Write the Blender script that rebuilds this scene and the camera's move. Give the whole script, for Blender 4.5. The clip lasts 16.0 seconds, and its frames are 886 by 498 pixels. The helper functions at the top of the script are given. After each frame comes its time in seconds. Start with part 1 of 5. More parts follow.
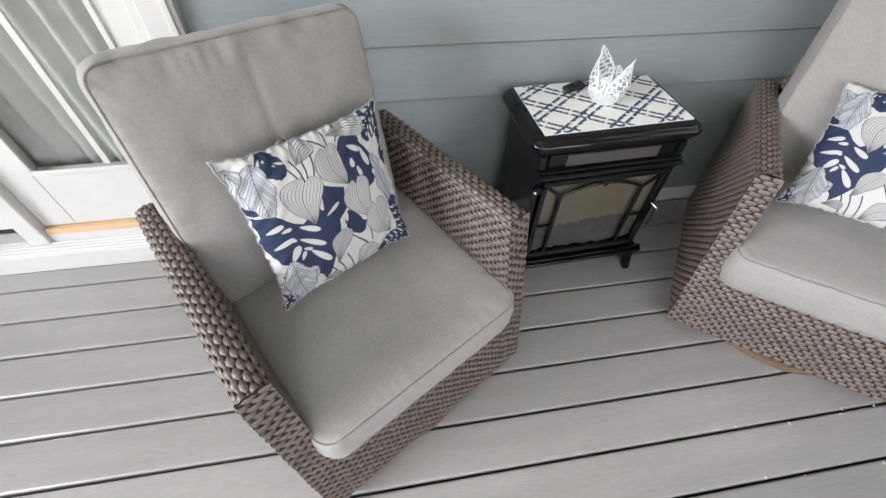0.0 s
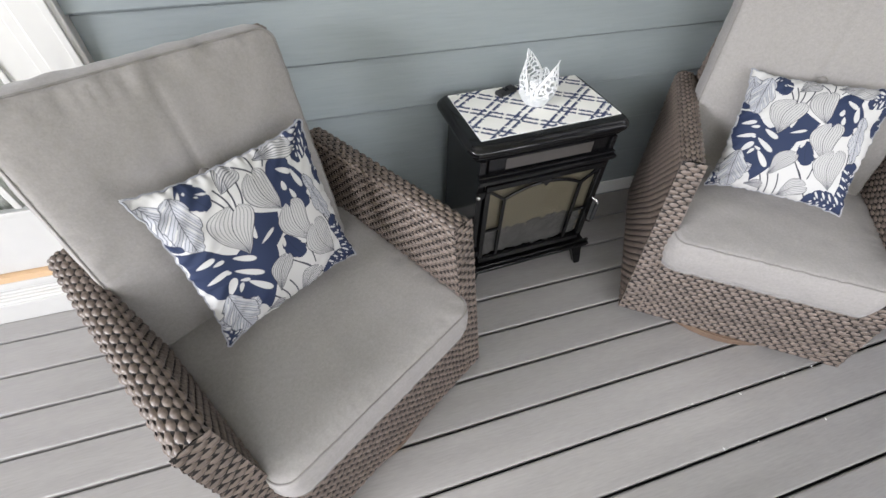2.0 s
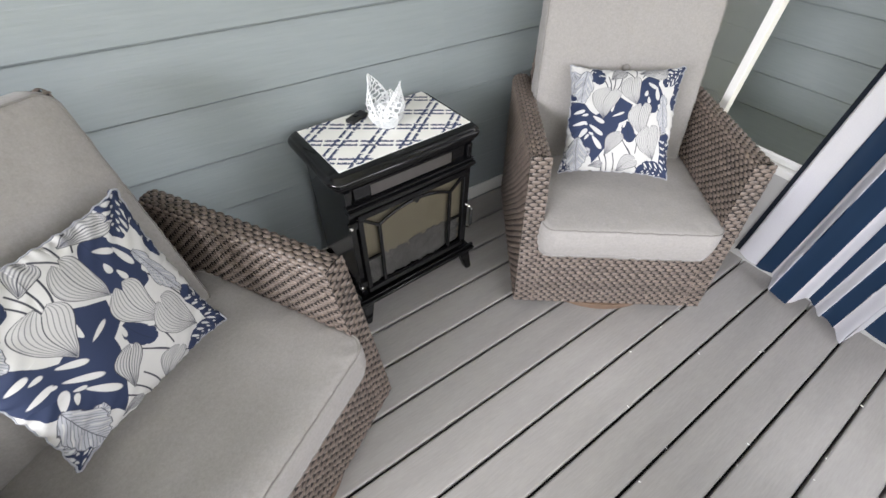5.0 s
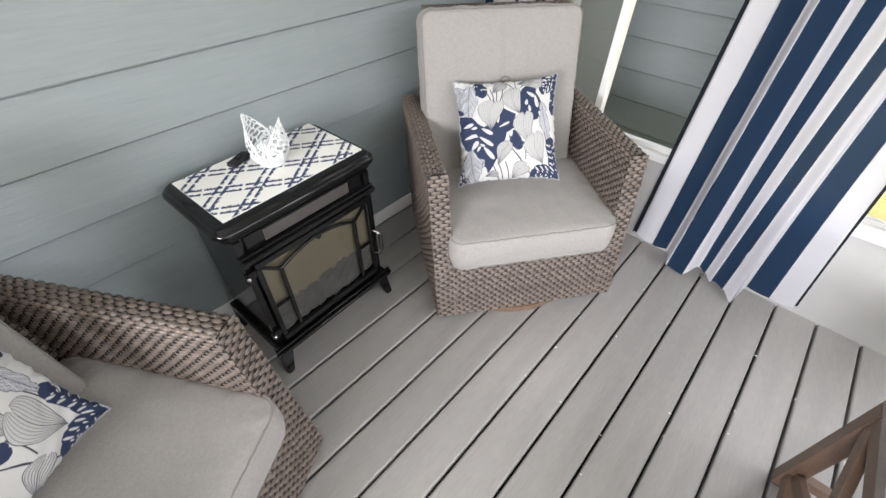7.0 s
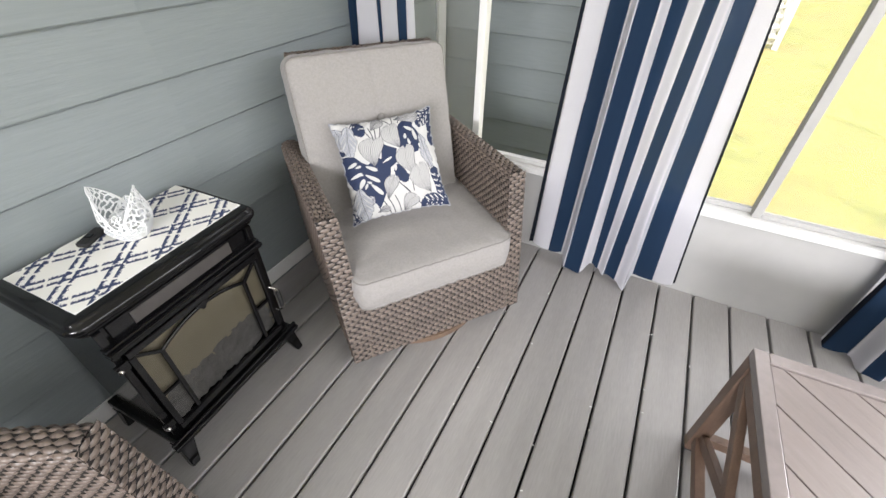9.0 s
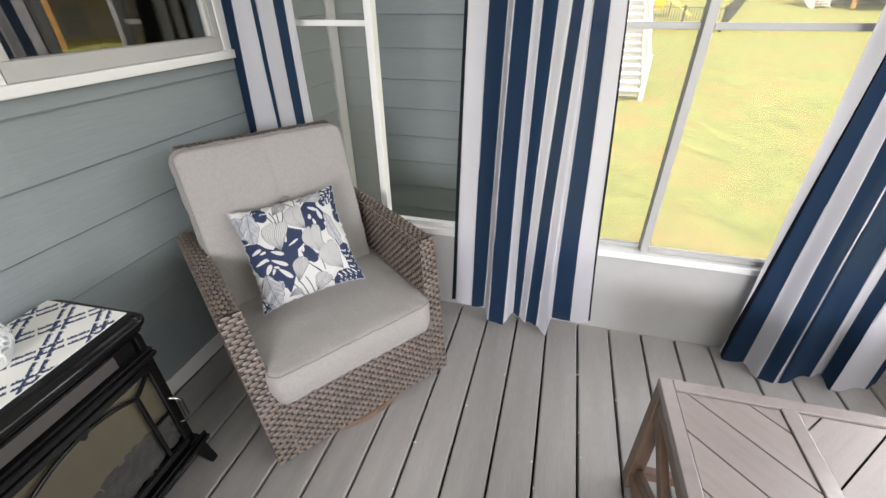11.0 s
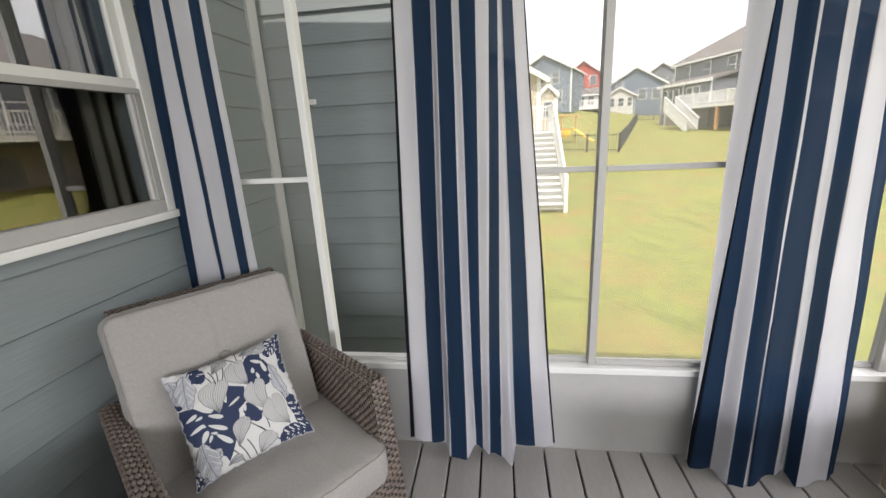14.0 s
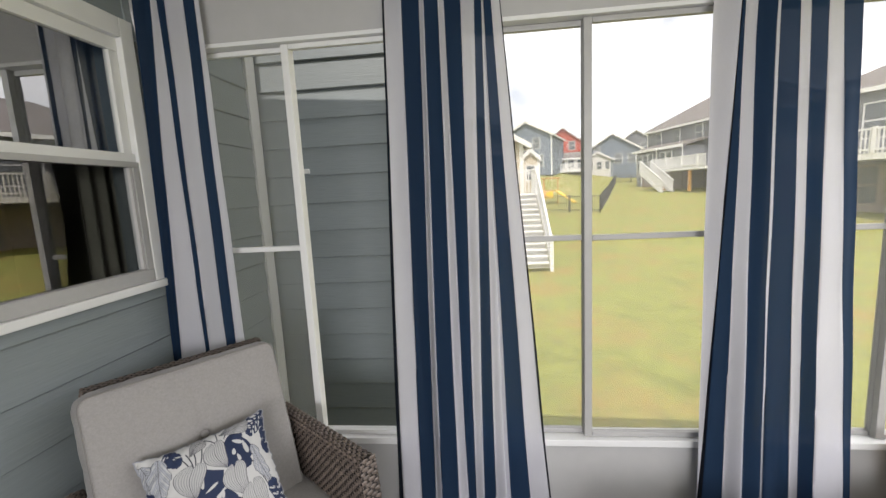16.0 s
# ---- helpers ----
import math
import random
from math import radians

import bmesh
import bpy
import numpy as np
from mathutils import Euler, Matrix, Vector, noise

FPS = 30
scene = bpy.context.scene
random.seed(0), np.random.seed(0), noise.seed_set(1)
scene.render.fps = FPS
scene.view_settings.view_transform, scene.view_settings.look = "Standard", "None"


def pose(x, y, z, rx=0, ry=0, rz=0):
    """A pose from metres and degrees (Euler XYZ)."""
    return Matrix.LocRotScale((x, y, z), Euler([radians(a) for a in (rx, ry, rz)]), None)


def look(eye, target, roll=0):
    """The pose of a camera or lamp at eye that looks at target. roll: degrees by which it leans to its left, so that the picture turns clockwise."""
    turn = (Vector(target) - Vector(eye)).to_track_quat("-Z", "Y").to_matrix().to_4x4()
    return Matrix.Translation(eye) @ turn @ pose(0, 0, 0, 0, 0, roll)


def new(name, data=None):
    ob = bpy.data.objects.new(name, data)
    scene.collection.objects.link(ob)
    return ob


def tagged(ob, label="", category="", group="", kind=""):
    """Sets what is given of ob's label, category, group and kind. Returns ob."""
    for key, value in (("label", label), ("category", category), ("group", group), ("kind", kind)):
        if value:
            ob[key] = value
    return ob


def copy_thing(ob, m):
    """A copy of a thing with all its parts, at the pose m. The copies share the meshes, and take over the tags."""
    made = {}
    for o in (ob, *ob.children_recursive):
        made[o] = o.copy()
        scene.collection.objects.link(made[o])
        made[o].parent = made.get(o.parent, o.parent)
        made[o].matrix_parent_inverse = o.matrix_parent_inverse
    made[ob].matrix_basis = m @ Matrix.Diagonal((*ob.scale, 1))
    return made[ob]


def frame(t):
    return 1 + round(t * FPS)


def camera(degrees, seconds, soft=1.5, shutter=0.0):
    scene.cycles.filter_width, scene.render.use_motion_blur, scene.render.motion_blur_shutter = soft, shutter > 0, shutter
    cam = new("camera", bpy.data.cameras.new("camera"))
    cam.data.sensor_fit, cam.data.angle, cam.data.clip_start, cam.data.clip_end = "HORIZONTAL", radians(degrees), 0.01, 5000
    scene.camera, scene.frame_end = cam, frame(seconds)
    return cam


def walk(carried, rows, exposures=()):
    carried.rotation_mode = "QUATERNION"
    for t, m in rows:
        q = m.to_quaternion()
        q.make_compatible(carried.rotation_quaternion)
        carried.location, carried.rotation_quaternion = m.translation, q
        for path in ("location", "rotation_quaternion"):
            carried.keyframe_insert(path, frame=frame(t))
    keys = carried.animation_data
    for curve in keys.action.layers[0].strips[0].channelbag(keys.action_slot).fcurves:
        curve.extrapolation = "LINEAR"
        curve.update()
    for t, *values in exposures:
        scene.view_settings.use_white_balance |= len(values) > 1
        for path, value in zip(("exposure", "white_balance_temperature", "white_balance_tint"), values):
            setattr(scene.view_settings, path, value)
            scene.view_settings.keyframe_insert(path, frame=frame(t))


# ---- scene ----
cam = camera(94.2, 16.0)
PATH = [
    (0, (-1.986, 0.327, 1.316), (-1.745, 1.603, -0.205), 2.1),
    (0.5, (-1.976, 0.326, 1.312), (-1.7, 1.61, -0.197), 1.9),
    (1, (-1.966, 0.326, 1.31), (-1.65, 1.611, -0.19), 1.8),
    (1.5, (-1.953, 0.329, 1.311), (-1.591, 1.608, -0.184), 1.8),
    (2, (-1.938, 0.334, 1.314), (-1.522, 1.6, -0.178), 1.8),
    (2.5, (-1.926, 0.336, 1.313), (-1.449, 1.592, -0.168), 1.8),
    (3, (-1.909, 0.338, 1.318), (-1.374, 1.577, -0.158), 1.8),
    (3.5, (-1.886, 0.341, 1.322), (-1.29, 1.556, -0.151), 1.9),
    (4, (-1.872, 0.336, 1.319), (-1.202, 1.534, -0.137), 1.8),
    (6.5, (-1.774, 0.327, 1.329), (-0.753, 1.332, -0.066), 1.4),
    (7, (-1.75, 0.311, 1.334), (-0.67, 1.272, -0.048), 1.1),
    (7.5, (-1.74, 0.308, 1.328), (-0.582, 1.213, -0.029), 1.0),
    (8, (-1.728, 0.303, 1.333), (-0.492, 1.137, 0.001), 0.9),
    (8.5, (-1.713, 0.287, 1.336), (-0.407, 1.059, 0.033), 0.8),
    (9, (-1.696, 0.272, 1.341), (-0.321, 0.973, 0.069), 0.7),
    (9.5, (-1.681, 0.248, 1.347), (-0.24, 0.885, 0.115), 0.4),
    (12, (-1.65, 0.21, 1.411), (0.101, 0.588, 0.522), -1.5),
    (12.5, (-1.652, 0.201, 1.426), (0.145, 0.553, 0.62), -2.1),
    (13, (-1.651, 0.19, 1.443), (0.183, 0.521, 0.718), -2.6),
    (13.5, (-1.655, 0.197, 1.458), (0.215, 0.49, 0.813), -2.7),
    (14, (-1.657, 0.194, 1.463), (0.247, 0.465, 0.913), -3.0),
    (14.5, (-1.659, 0.197, 1.477), (0.267, 0.448, 1.0), -3.0),
    (15, (-1.661, 0.198, 1.489), (0.282, 0.436, 1.078), -3.1),
    (15.5, (-1.662, 0.198, 1.498), (0.295, 0.421, 1.153), -3.1),
    (16, (-1.665, 0.206, 1.505), (0.306, 0.41, 1.228), -2.9),
]
GLOW = [(0.0, 0.50, 6470, 13), (4.0, 0.62, 6500, 13), (8.0, 0.72, 6650, 13), (9.5, 0.58, 6680, 13), (12.0, 0.22, 6680, 13), (13.0, 0.09, 6690, 13), (14.0, -0.03, 6690, 13), (16.0, -0.20, 6680, 13)]
walk(cam, [(t, look(eye, target, roll)) for t, eye, target, roll in PATH], GLOW)

# ---- world, sun, added fill lamps ----
world = bpy.data.worlds.new("sky")
scene.world = world
world.use_nodes = True
wn, wl = world.node_tree.nodes, world.node_tree.links
wn.clear()
sky = wn.new("ShaderNodeTexSky")
sky.sky_type, sky.sun_disc = "NISHITA", False
sky.sun_elevation, sky.sun_rotation = radians(56), radians(273)
sky.dust_density = 2.0
cloud_at = wn.new("ShaderNodeTexCoord")
cloud = wn.new("ShaderNodeTexNoise")
cloud.inputs["Scale"].default_value, cloud.inputs["Detail"].default_value = 5.0, 7.0
cloud_ramp = wn.new("ShaderNodeValToRGB")
cloud_ramp.color_ramp.elements[0].position, cloud_ramp.color_ramp.elements[0].color = 0.38, (0.40, 0.40, 0.40, 1)
cloud_ramp.color_ramp.elements[1].position = 0.60
cloud_mix = wn.new("ShaderNodeMix")
cloud_mix.data_type = "RGBA"
cloud_mix.inputs["B"].default_value = (15.0, 15.1, 15.3, 1)
bg, w_out = wn.new("ShaderNodeBackground"), wn.new("ShaderNodeOutputWorld")
bg.inputs["Strength"].default_value = 0.15
wl.new(cloud_at.outputs["Generated"], cloud.inputs["Vector"])
wl.new(cloud.outputs["Fac"], cloud_ramp.inputs["Fac"])
wl.new(cloud_ramp.outputs["Color"], cloud_mix.inputs["Factor"])
wl.new(sky.outputs["Color"], cloud_mix.inputs["A"])
wl.new(cloud_mix.outputs["Result"], bg.inputs["Color"])
wl.new(bg.outputs["Background"], w_out.inputs["Surface"])

sun = new("sun", bpy.data.lights.new("sun", "SUN"))
sun.data.energy, sun.data.angle, sun.data.color = 5.0, radians(0.6), (1.0, 0.95, 0.88)
sun.matrix_world = look((-10, 0.5, 15.0), (0, 0, 0))


# Unseen area lamps added as fill to brighten the porch, in place of skylight.
def fill_light(eye, target, wide, high, watts, spread=180):
    lamp = new("fill_light", bpy.data.lights.new("fill_light", "AREA"))
    lamp.data.shape, lamp.data.size, lamp.data.size_y = "RECTANGLE", wide, high
    lamp.data.energy, lamp.data.color = watts, (0.94, 0.965, 1.0)
    lamp.data.spread = radians(spread)
    lamp.matrix_world = look(eye, target)


fill_light((-1.50, -2.05, 2.10), (-1.05, -0.80, 0.0), 2.4, 0.6, 26, 120)
fill_light((-0.02, -1.74, 1.3), (-1.25, -0.1, 0.0), 0.5, 1.5, 9, 130)
fill_light((-5.1, -0.35, 1.75), (-0.6, -0.25, 0.35), 2.0, 0.8, 88, 130)

# ---- materials ----


def material(name, color, rough=0.6, metal=0.0, vary=0.12, fine=40.0, coarse=3.0, bump=0.15, stretch=(1, 1, 1), attribute="", island=0.0, each=0.0, spec=0.5, sheen=0.0, through_light=0.0, relief=0.002):
    """Principled surface: colour varied at two scales, fine relief, optional print from a colour attribute."""
    m = bpy.data.materials.new(name)
    m.use_nodes = True
    n, k = m.node_tree.nodes, m.node_tree.links
    b = n["Principled BSDF"]
    b.inputs["Roughness"].default_value, b.inputs["Metallic"].default_value = rough, metal
    b.inputs["Specular IOR Level"].default_value = spec
    if sheen:
        b.inputs["Sheen Weight"].default_value = sheen
    at = n.new("ShaderNodeTexCoord")
    scaled = n.new("ShaderNodeMapping")
    scaled.inputs["Scale"].default_value = stretch
    k.new(at.outputs["Object"], scaled.inputs["Vector"])
    t1, t2 = n.new("ShaderNodeTexNoise"), n.new("ShaderNodeTexNoise")
    for t, s, d in ((t1, fine, 4.0), (t2, coarse, 3.0)):
        t.inputs["Scale"].default_value, t.inputs["Detail"].default_value = s, d
        k.new(scaled.outputs["Vector"], t.inputs["Vector"])
    add = n.new("ShaderNodeMath")
    add.operation = "ADD"
    k.new(t1.outputs["Fac"], add.inputs[0])
    k.new(t2.outputs["Fac"], add.inputs[1])
    total = add.outputs[0]
    for amount, source, socket in ((island, "ShaderNodeNewGeometry", "Random Per Island"), (each, "ShaderNodeObjectInfo", "Random")):
        if amount:
            src, mul = n.new(source), n.new("ShaderNodeMath")
            mul.operation = "MULTIPLY_ADD"
            mul.inputs[1].default_value = amount
            k.new(src.outputs[socket], mul.inputs[0])
            k.new(total, mul.inputs[2])
            total = mul.outputs[0]
    span = n.new("ShaderNodeMapRange")
    span.inputs["From Min"].default_value, span.inputs["From Max"].default_value = 0.6, 1.4 + island + each
    span.inputs["To Min"].default_value, span.inputs["To Max"].default_value = 1 - vary, 1 + vary
    k.new(total, span.inputs["Value"])
    tint = n.new("ShaderNodeMix")
    tint.data_type, tint.blend_type = "RGBA", "MULTIPLY"
    tint.inputs["Factor"].default_value = 1.0
    if attribute:
        src = n.new("ShaderNodeAttribute")
        src.attribute_name = attribute
        k.new(src.outputs["Color"], tint.inputs["A"])
    else:
        tint.inputs["A"].default_value = (*color, 1)
    k.new(span.outputs["Result"], tint.inputs["B"])
    k.new(tint.outputs["Result"], b.inputs["Base Color"])
    if bump:
        bp = n.new("ShaderNodeBump")
        bp.inputs["Strength"].default_value, bp.inputs["Distance"].default_value = bump, relief
        k.new(t1.outputs["Fac"], bp.inputs["Height"])
        k.new(bp.outputs["Normal"], b.inputs["Normal"])
    if through_light:
        tr, mix = n.new("ShaderNodeBsdfTranslucent"), n.new("ShaderNodeMixShader")
        mix.inputs["Fac"].default_value = through_light
        k.new(tint.outputs["Result"], tr.inputs["Color"])
        k.new(b.outputs["BSDF"], mix.inputs[1])
        k.new(tr.outputs["BSDF"], mix.inputs[2])
        k.new(mix.outputs["Shader"], n["Material Output"].inputs["Surface"])
    return m


def glass_material(name, tint=(1, 1, 1), gloss=1.0, rough=0.01, ior=1.5, haze=0.0):
    """A thin pane: clear, with the mirror image that Fresnel gives, and optional painted haze."""
    m = bpy.data.materials.new(name)
    m.use_nodes = True
    n, k = m.node_tree.nodes, m.node_tree.links
    n.remove(n["Principled BSDF"])
    clear, gl, mix, fr = n.new("ShaderNodeBsdfTransparent"), n.new("ShaderNodeBsdfGlossy"), n.new("ShaderNodeMixShader"), n.new("ShaderNodeFresnel")
    clear.inputs["Color"].default_value = (*tint, 1)
    gl.inputs["Roughness"].default_value, gl.inputs["Color"].default_value = rough, (gloss, gloss, gloss, 1)
    fr.inputs["IOR"].default_value = ior
    k.new(fr.outputs["Fac"], mix.inputs["Fac"])
    k.new(clear.outputs["BSDF"], mix.inputs[1])
    k.new(gl.outputs["BSDF"], mix.inputs[2])
    last = mix.outputs["Shader"]
    if haze:
        haze_glow, haze_mix = n.new("ShaderNodeBsdfTranslucent"), n.new("ShaderNodeMixShader")
        haze_glow.inputs["Color"].default_value, haze_mix.inputs["Fac"].default_value = (0.9, 0.9, 0.9, 1), haze
        k.new(last, haze_mix.inputs[1])
        k.new(haze_glow.outputs["BSDF"], haze_mix.inputs[2])
        last = haze_mix.outputs["Shader"]
    k.new(last, n["Material Output"].inputs["Surface"])
    return m


SIDING = material("blue_grey_fibre_cement", (0.216, 0.244, 0.252), 0.48, vary=0.10, fine=46, coarse=1.6, bump=0.35, stretch=(0.20, 1, 3.0), each=0.2, relief=0.004)
DECK = material("grey_composite_decking", (0.272, 0.260, 0.252), 0.30, vary=0.19, fine=22, coarse=2.2, bump=0.30, stretch=(1.1, 9, 9), each=0.3, spec=1.0, relief=0.0015)
# Near-black: shade in open gaps is put into this colour.
GAP_SHADE = material("open_gap_shade", (0.008, 0.008, 0.008), 0.9, bump=0)
WHITE_PVC = material("white_vinyl_trim", (0.72, 0.72, 0.71), 0.38, vary=0.03, fine=12, coarse=1.5, bump=0.04)
# White panel darkened to grey: shade on the backlit wall is painted in.
KNEE_SHADE = material("shaded_white_panel", (0.415, 0.411, 0.404), 0.42, vary=0.05, fine=14, coarse=1.4, bump=0.04)
WHITE_PAINT = material("white_painted_wood", (0.58, 0.575, 0.56), 0.45, vary=0.04, fine=18, coarse=2, bump=0.08)
# Grey of the screen frame; also the painted-in shade of backlit bars.
SCREEN_AND_SHADED_BAR = material("grey_screen_and_shaded_bars", (0.40, 0.395, 0.385), 0.45, vary=0.05, bump=0.05)
RAW_WOOD = material("bare_pine_strip", (0.62, 0.42, 0.25), 0.6, vary=0.15, fine=30, stretch=(1, 12, 12))
CEILING = material("white_bounce_ceiling", (0.78, 0.77, 0.75), 0.7, vary=0.04, bump=0.05)
WICKER = material("grey_brown_resin_wicker", (0.128, 0.100, 0.084), 0.42, vary=0.42, fine=90, coarse=22, bump=0.3, island=0.5, relief=0.001)
# Near-black: the shade between wicker strands is put into this colour.
WEAVE_SHADE = material("weave_gap_shade", (0.012, 0.010, 0.009), 0.7, bump=0)
FABRIC = material("taupe_grey_cushion_cloth", (0.282, 0.268, 0.259), 0.85, vary=0.11, fine=240, coarse=110, bump=0.4, sheen=0.15, spec=0.2, relief=0.0006)
PIPING = material("grey_piping_cord", (0.215, 0.204, 0.195), 0.85, vary=0.08, fine=300, bump=0.2, spec=0.2)
PRINT = material("printed_cotton", (1, 1, 1), 0.75, vary=0.05, fine=500, coarse=9, bump=0.15, attribute="print", spec=0.25, relief=0.0004)
BASE_WOOD = material("brown_swivel_base", (0.15, 0.10, 0.07), 0.5, vary=0.2, fine=40, stretch=(1, 8, 1))
BLACK = material("black_enamelled_steel", (0.0045, 0.0045, 0.005), 0.13, vary=0.2, fine=30, bump=0.03, spec=0.36)
BLACK_MATT = material("matt_black_steel", (0.016, 0.016, 0.017), 0.5, vary=0.2, fine=60, bump=0.1)
CHROME = material("polished_steel", (0.75, 0.72, 0.70), 0.18, 1.0, vary=0.05, bump=0)
FIREBACK = material("cream_fire_back", (0.15, 0.135, 0.10), 0.6, vary=0.12, fine=18, coarse=4)
COAL = material("grey_ember_bed", (0.075, 0.075, 0.077), 0.85, vary=0.5, fine=60, coarse=14, bump=0.6, relief=0.006)
LACE = material("white_pressed_metal_lace", (0.82, 0.83, 0.84), 0.35, vary=0.05, bump=0)
TABLE_WOOD = material("weathered_brown_slat", (0.235, 0.200, 0.190), 0.32, vary=0.16, fine=34, coarse=4, bump=0.3, stretch=(1.5, 16, 16), each=0.3, relief=0.0015)
TABLE_METAL = material("brown_grey_painted_frame", (0.235, 0.205, 0.198), 0.20, vary=0.12, fine=50, coarse=5, bump=0.08)
TABLE_LEG = material("brown_stained_leg", (0.165, 0.105, 0.075), 0.45, vary=0.2, fine=40, coarse=5, bump=0.15, stretch=(6, 6, 1))
RATTAN = material("honey_rattan", (0.46, 0.37, 0.26), 0.5, vary=0.3, fine=90, coarse=8, bump=0.2, island=0.6)
CURTAIN = material("striped_outdoor_cloth", (1, 1, 1), 0.8, vary=0.05, fine=300, coarse=4, bump=0.12, attribute="print", spec=0.2, through_light=0.45, relief=0.0005)
cn, ck = CURTAIN.node_tree.nodes, CURTAIN.node_tree.links
thin, weave_gaps = cn.new("ShaderNodeBsdfTransparent"), cn.new("ShaderNodeMixShader")
weave_gaps.inputs["Fac"].default_value = 0.016
ck.new(cn["Material Output"].inputs["Surface"].links[0].from_socket, weave_gaps.inputs[1])
ck.new(thin.outputs["BSDF"], weave_gaps.inputs[2])
ck.new(weave_gaps.outputs["Shader"], cn["Material Output"].inputs["Surface"])
SHEER = material("white_sheer_cloth", (0.74, 0.74, 0.70), 0.8, vary=0.08, fine=60, coarse=6, bump=0.1, through_light=0.25)
LAWN = material("mown_lawn", (0.238, 0.250, 0.074), 0.9, vary=0.42, fine=26, coarse=2.4, bump=0.5, spec=0.1, relief=0.006)
ln, lk = LAWN.node_tree.nodes, LAWN.node_tree.links
dry_at, dry, dry_ramp, dry_mix = ln.new("ShaderNodeTexCoord"), ln.new("ShaderNodeTexNoise"), ln.new("ShaderNodeMapRange"), ln.new("ShaderNodeMix")
dry.inputs["Scale"].default_value, dry.inputs["Detail"].default_value = 0.7, 12.0
dry.inputs["Roughness"].default_value = 0.72
dry_ramp.inputs["From Min"].default_value, dry_ramp.inputs["From Max"].default_value = 0.47, 0.66
dry_ramp.inputs["To Max"].default_value = 0.85
dry_mix.data_type = "RGBA"
dry_mix.inputs["B"].default_value = (0.315, 0.225, 0.085, 1)
lawn_base = LAWN.node_tree.nodes["Principled BSDF"].inputs["Base Color"]
lk.new(lawn_base.links[0].from_socket, dry_mix.inputs["A"])
lk.new(dry_at.outputs["Object"], dry.inputs["Vector"])
lk.new(dry.outputs["Fac"], dry_ramp.inputs["Value"])
lk.new(dry_ramp.outputs["Result"], dry_mix.inputs["Factor"])
tuft, tuft_ramp, tuft_mix = ln.new("ShaderNodeTexNoise"), ln.new("ShaderNodeMapRange"), ln.new("ShaderNodeMix")
tuft.inputs["Scale"].default_value, tuft.inputs["Detail"].default_value, tuft.inputs["Roughness"].default_value = 11.0, 7.0, 0.8
tuft_ramp.inputs["From Min"].default_value, tuft_ramp.inputs["From Max"].default_value, tuft_ramp.inputs["To Max"].default_value = 0.50, 0.66, 0.60
tuft_mix.data_type = "RGBA"
tuft_mix.inputs["B"].default_value = (0.105, 0.135, 0.042, 1)
lk.new(dry_at.outputs["Object"], tuft.inputs["Vector"])
lk.new(tuft.outputs["Fac"], tuft_ramp.inputs["Value"])
lk.new(tuft_ramp.outputs["Result"], tuft_mix.inputs["Factor"])
lk.new(dry_mix.outputs["Result"], tuft_mix.inputs["A"])
lk.new(tuft_mix.outputs["Result"], lawn_base)
TAN_WALL = material("tan_siding", (0.48, 0.42, 0.33), 0.7, vary=0.06, fine=3, bump=0.1, stretch=(0.3, 0.3, 8))
# Blue and grey walls and shingles are lightened: haze put into their colour.
BLUE_WALL = material("hazed_slate_blue_siding", (0.145, 0.178, 0.230), 0.7, vary=0.07, fine=3, bump=0.1, stretch=(0.3, 0.3, 8))
GREY_WALL = material("hazed_dark_grey_siding", (0.150, 0.160, 0.182), 0.7, vary=0.07, fine=3, bump=0.1, stretch=(0.3, 0.3, 8))
RED_WALL = material("brick_red_siding", (0.42, 0.075, 0.055), 0.7, vary=0.07, fine=3, bump=0.1, stretch=(0.3, 0.3, 8))
STONE_WALL = material("grey_brown_stone", (0.22, 0.19, 0.17), 0.8, vary=0.25, fine=4, bump=0.3)
SHINGLE = material("grey_brown_shingles", (0.155, 0.138, 0.132), 0.85, vary=0.16, fine=9, coarse=0.6, bump=0.4, relief=0.02)
FENCE = material("dark_metal_fence", (0.05, 0.05, 0.05), 0.6, vary=0.1, bump=0)
PLAY_WOOD = material("orange_cedar", (0.5, 0.27, 0.09), 0.6, vary=0.2, fine=10)
PLAY_YELLOW = material("yellow_plastic", (0.8, 0.52, 0.03), 0.4, vary=0.05, bump=0)
ROOM = material("dim_room_paint", (0.45, 0.45, 0.41), 0.8, vary=0.1)
DRAPE = material("dark_brown_drape", (0.36, 0.33, 0.27), 0.85, vary=0.2, fine=80)
# Painted haze: the veil over the bright outdoors is mixed into the pane.
PANE = glass_material("hazed_window_pane", (0.97, 0.97, 0.97), 0.06, haze=0.21)
HOUSE_PANE = glass_material("house_window_pane", (0.60, 0.66, 0.64), 1.0, 0.0, 4.4)
DARK_PANE = material("far_window_glass", (0.10, 0.115, 0.13), 0.08, vary=0.1, bump=0)
SCREEN = glass_material("fine_insect_screen", (0.88, 0.86, 0.84), 0.05)
DOOR_PANE = glass_material("door_pane", (0.80, 0.83, 0.81), 1.0, 0.0, 1.8)
STOVE_GLASS = glass_material("stove_glass", (0.85, 0.83, 0.78), 0.6, 0.03)
FROST = material("frosted_white_bowl", (0.8, 0.82, 0.83), 0.4, vary=0.03, bump=0, through_light=0.75)

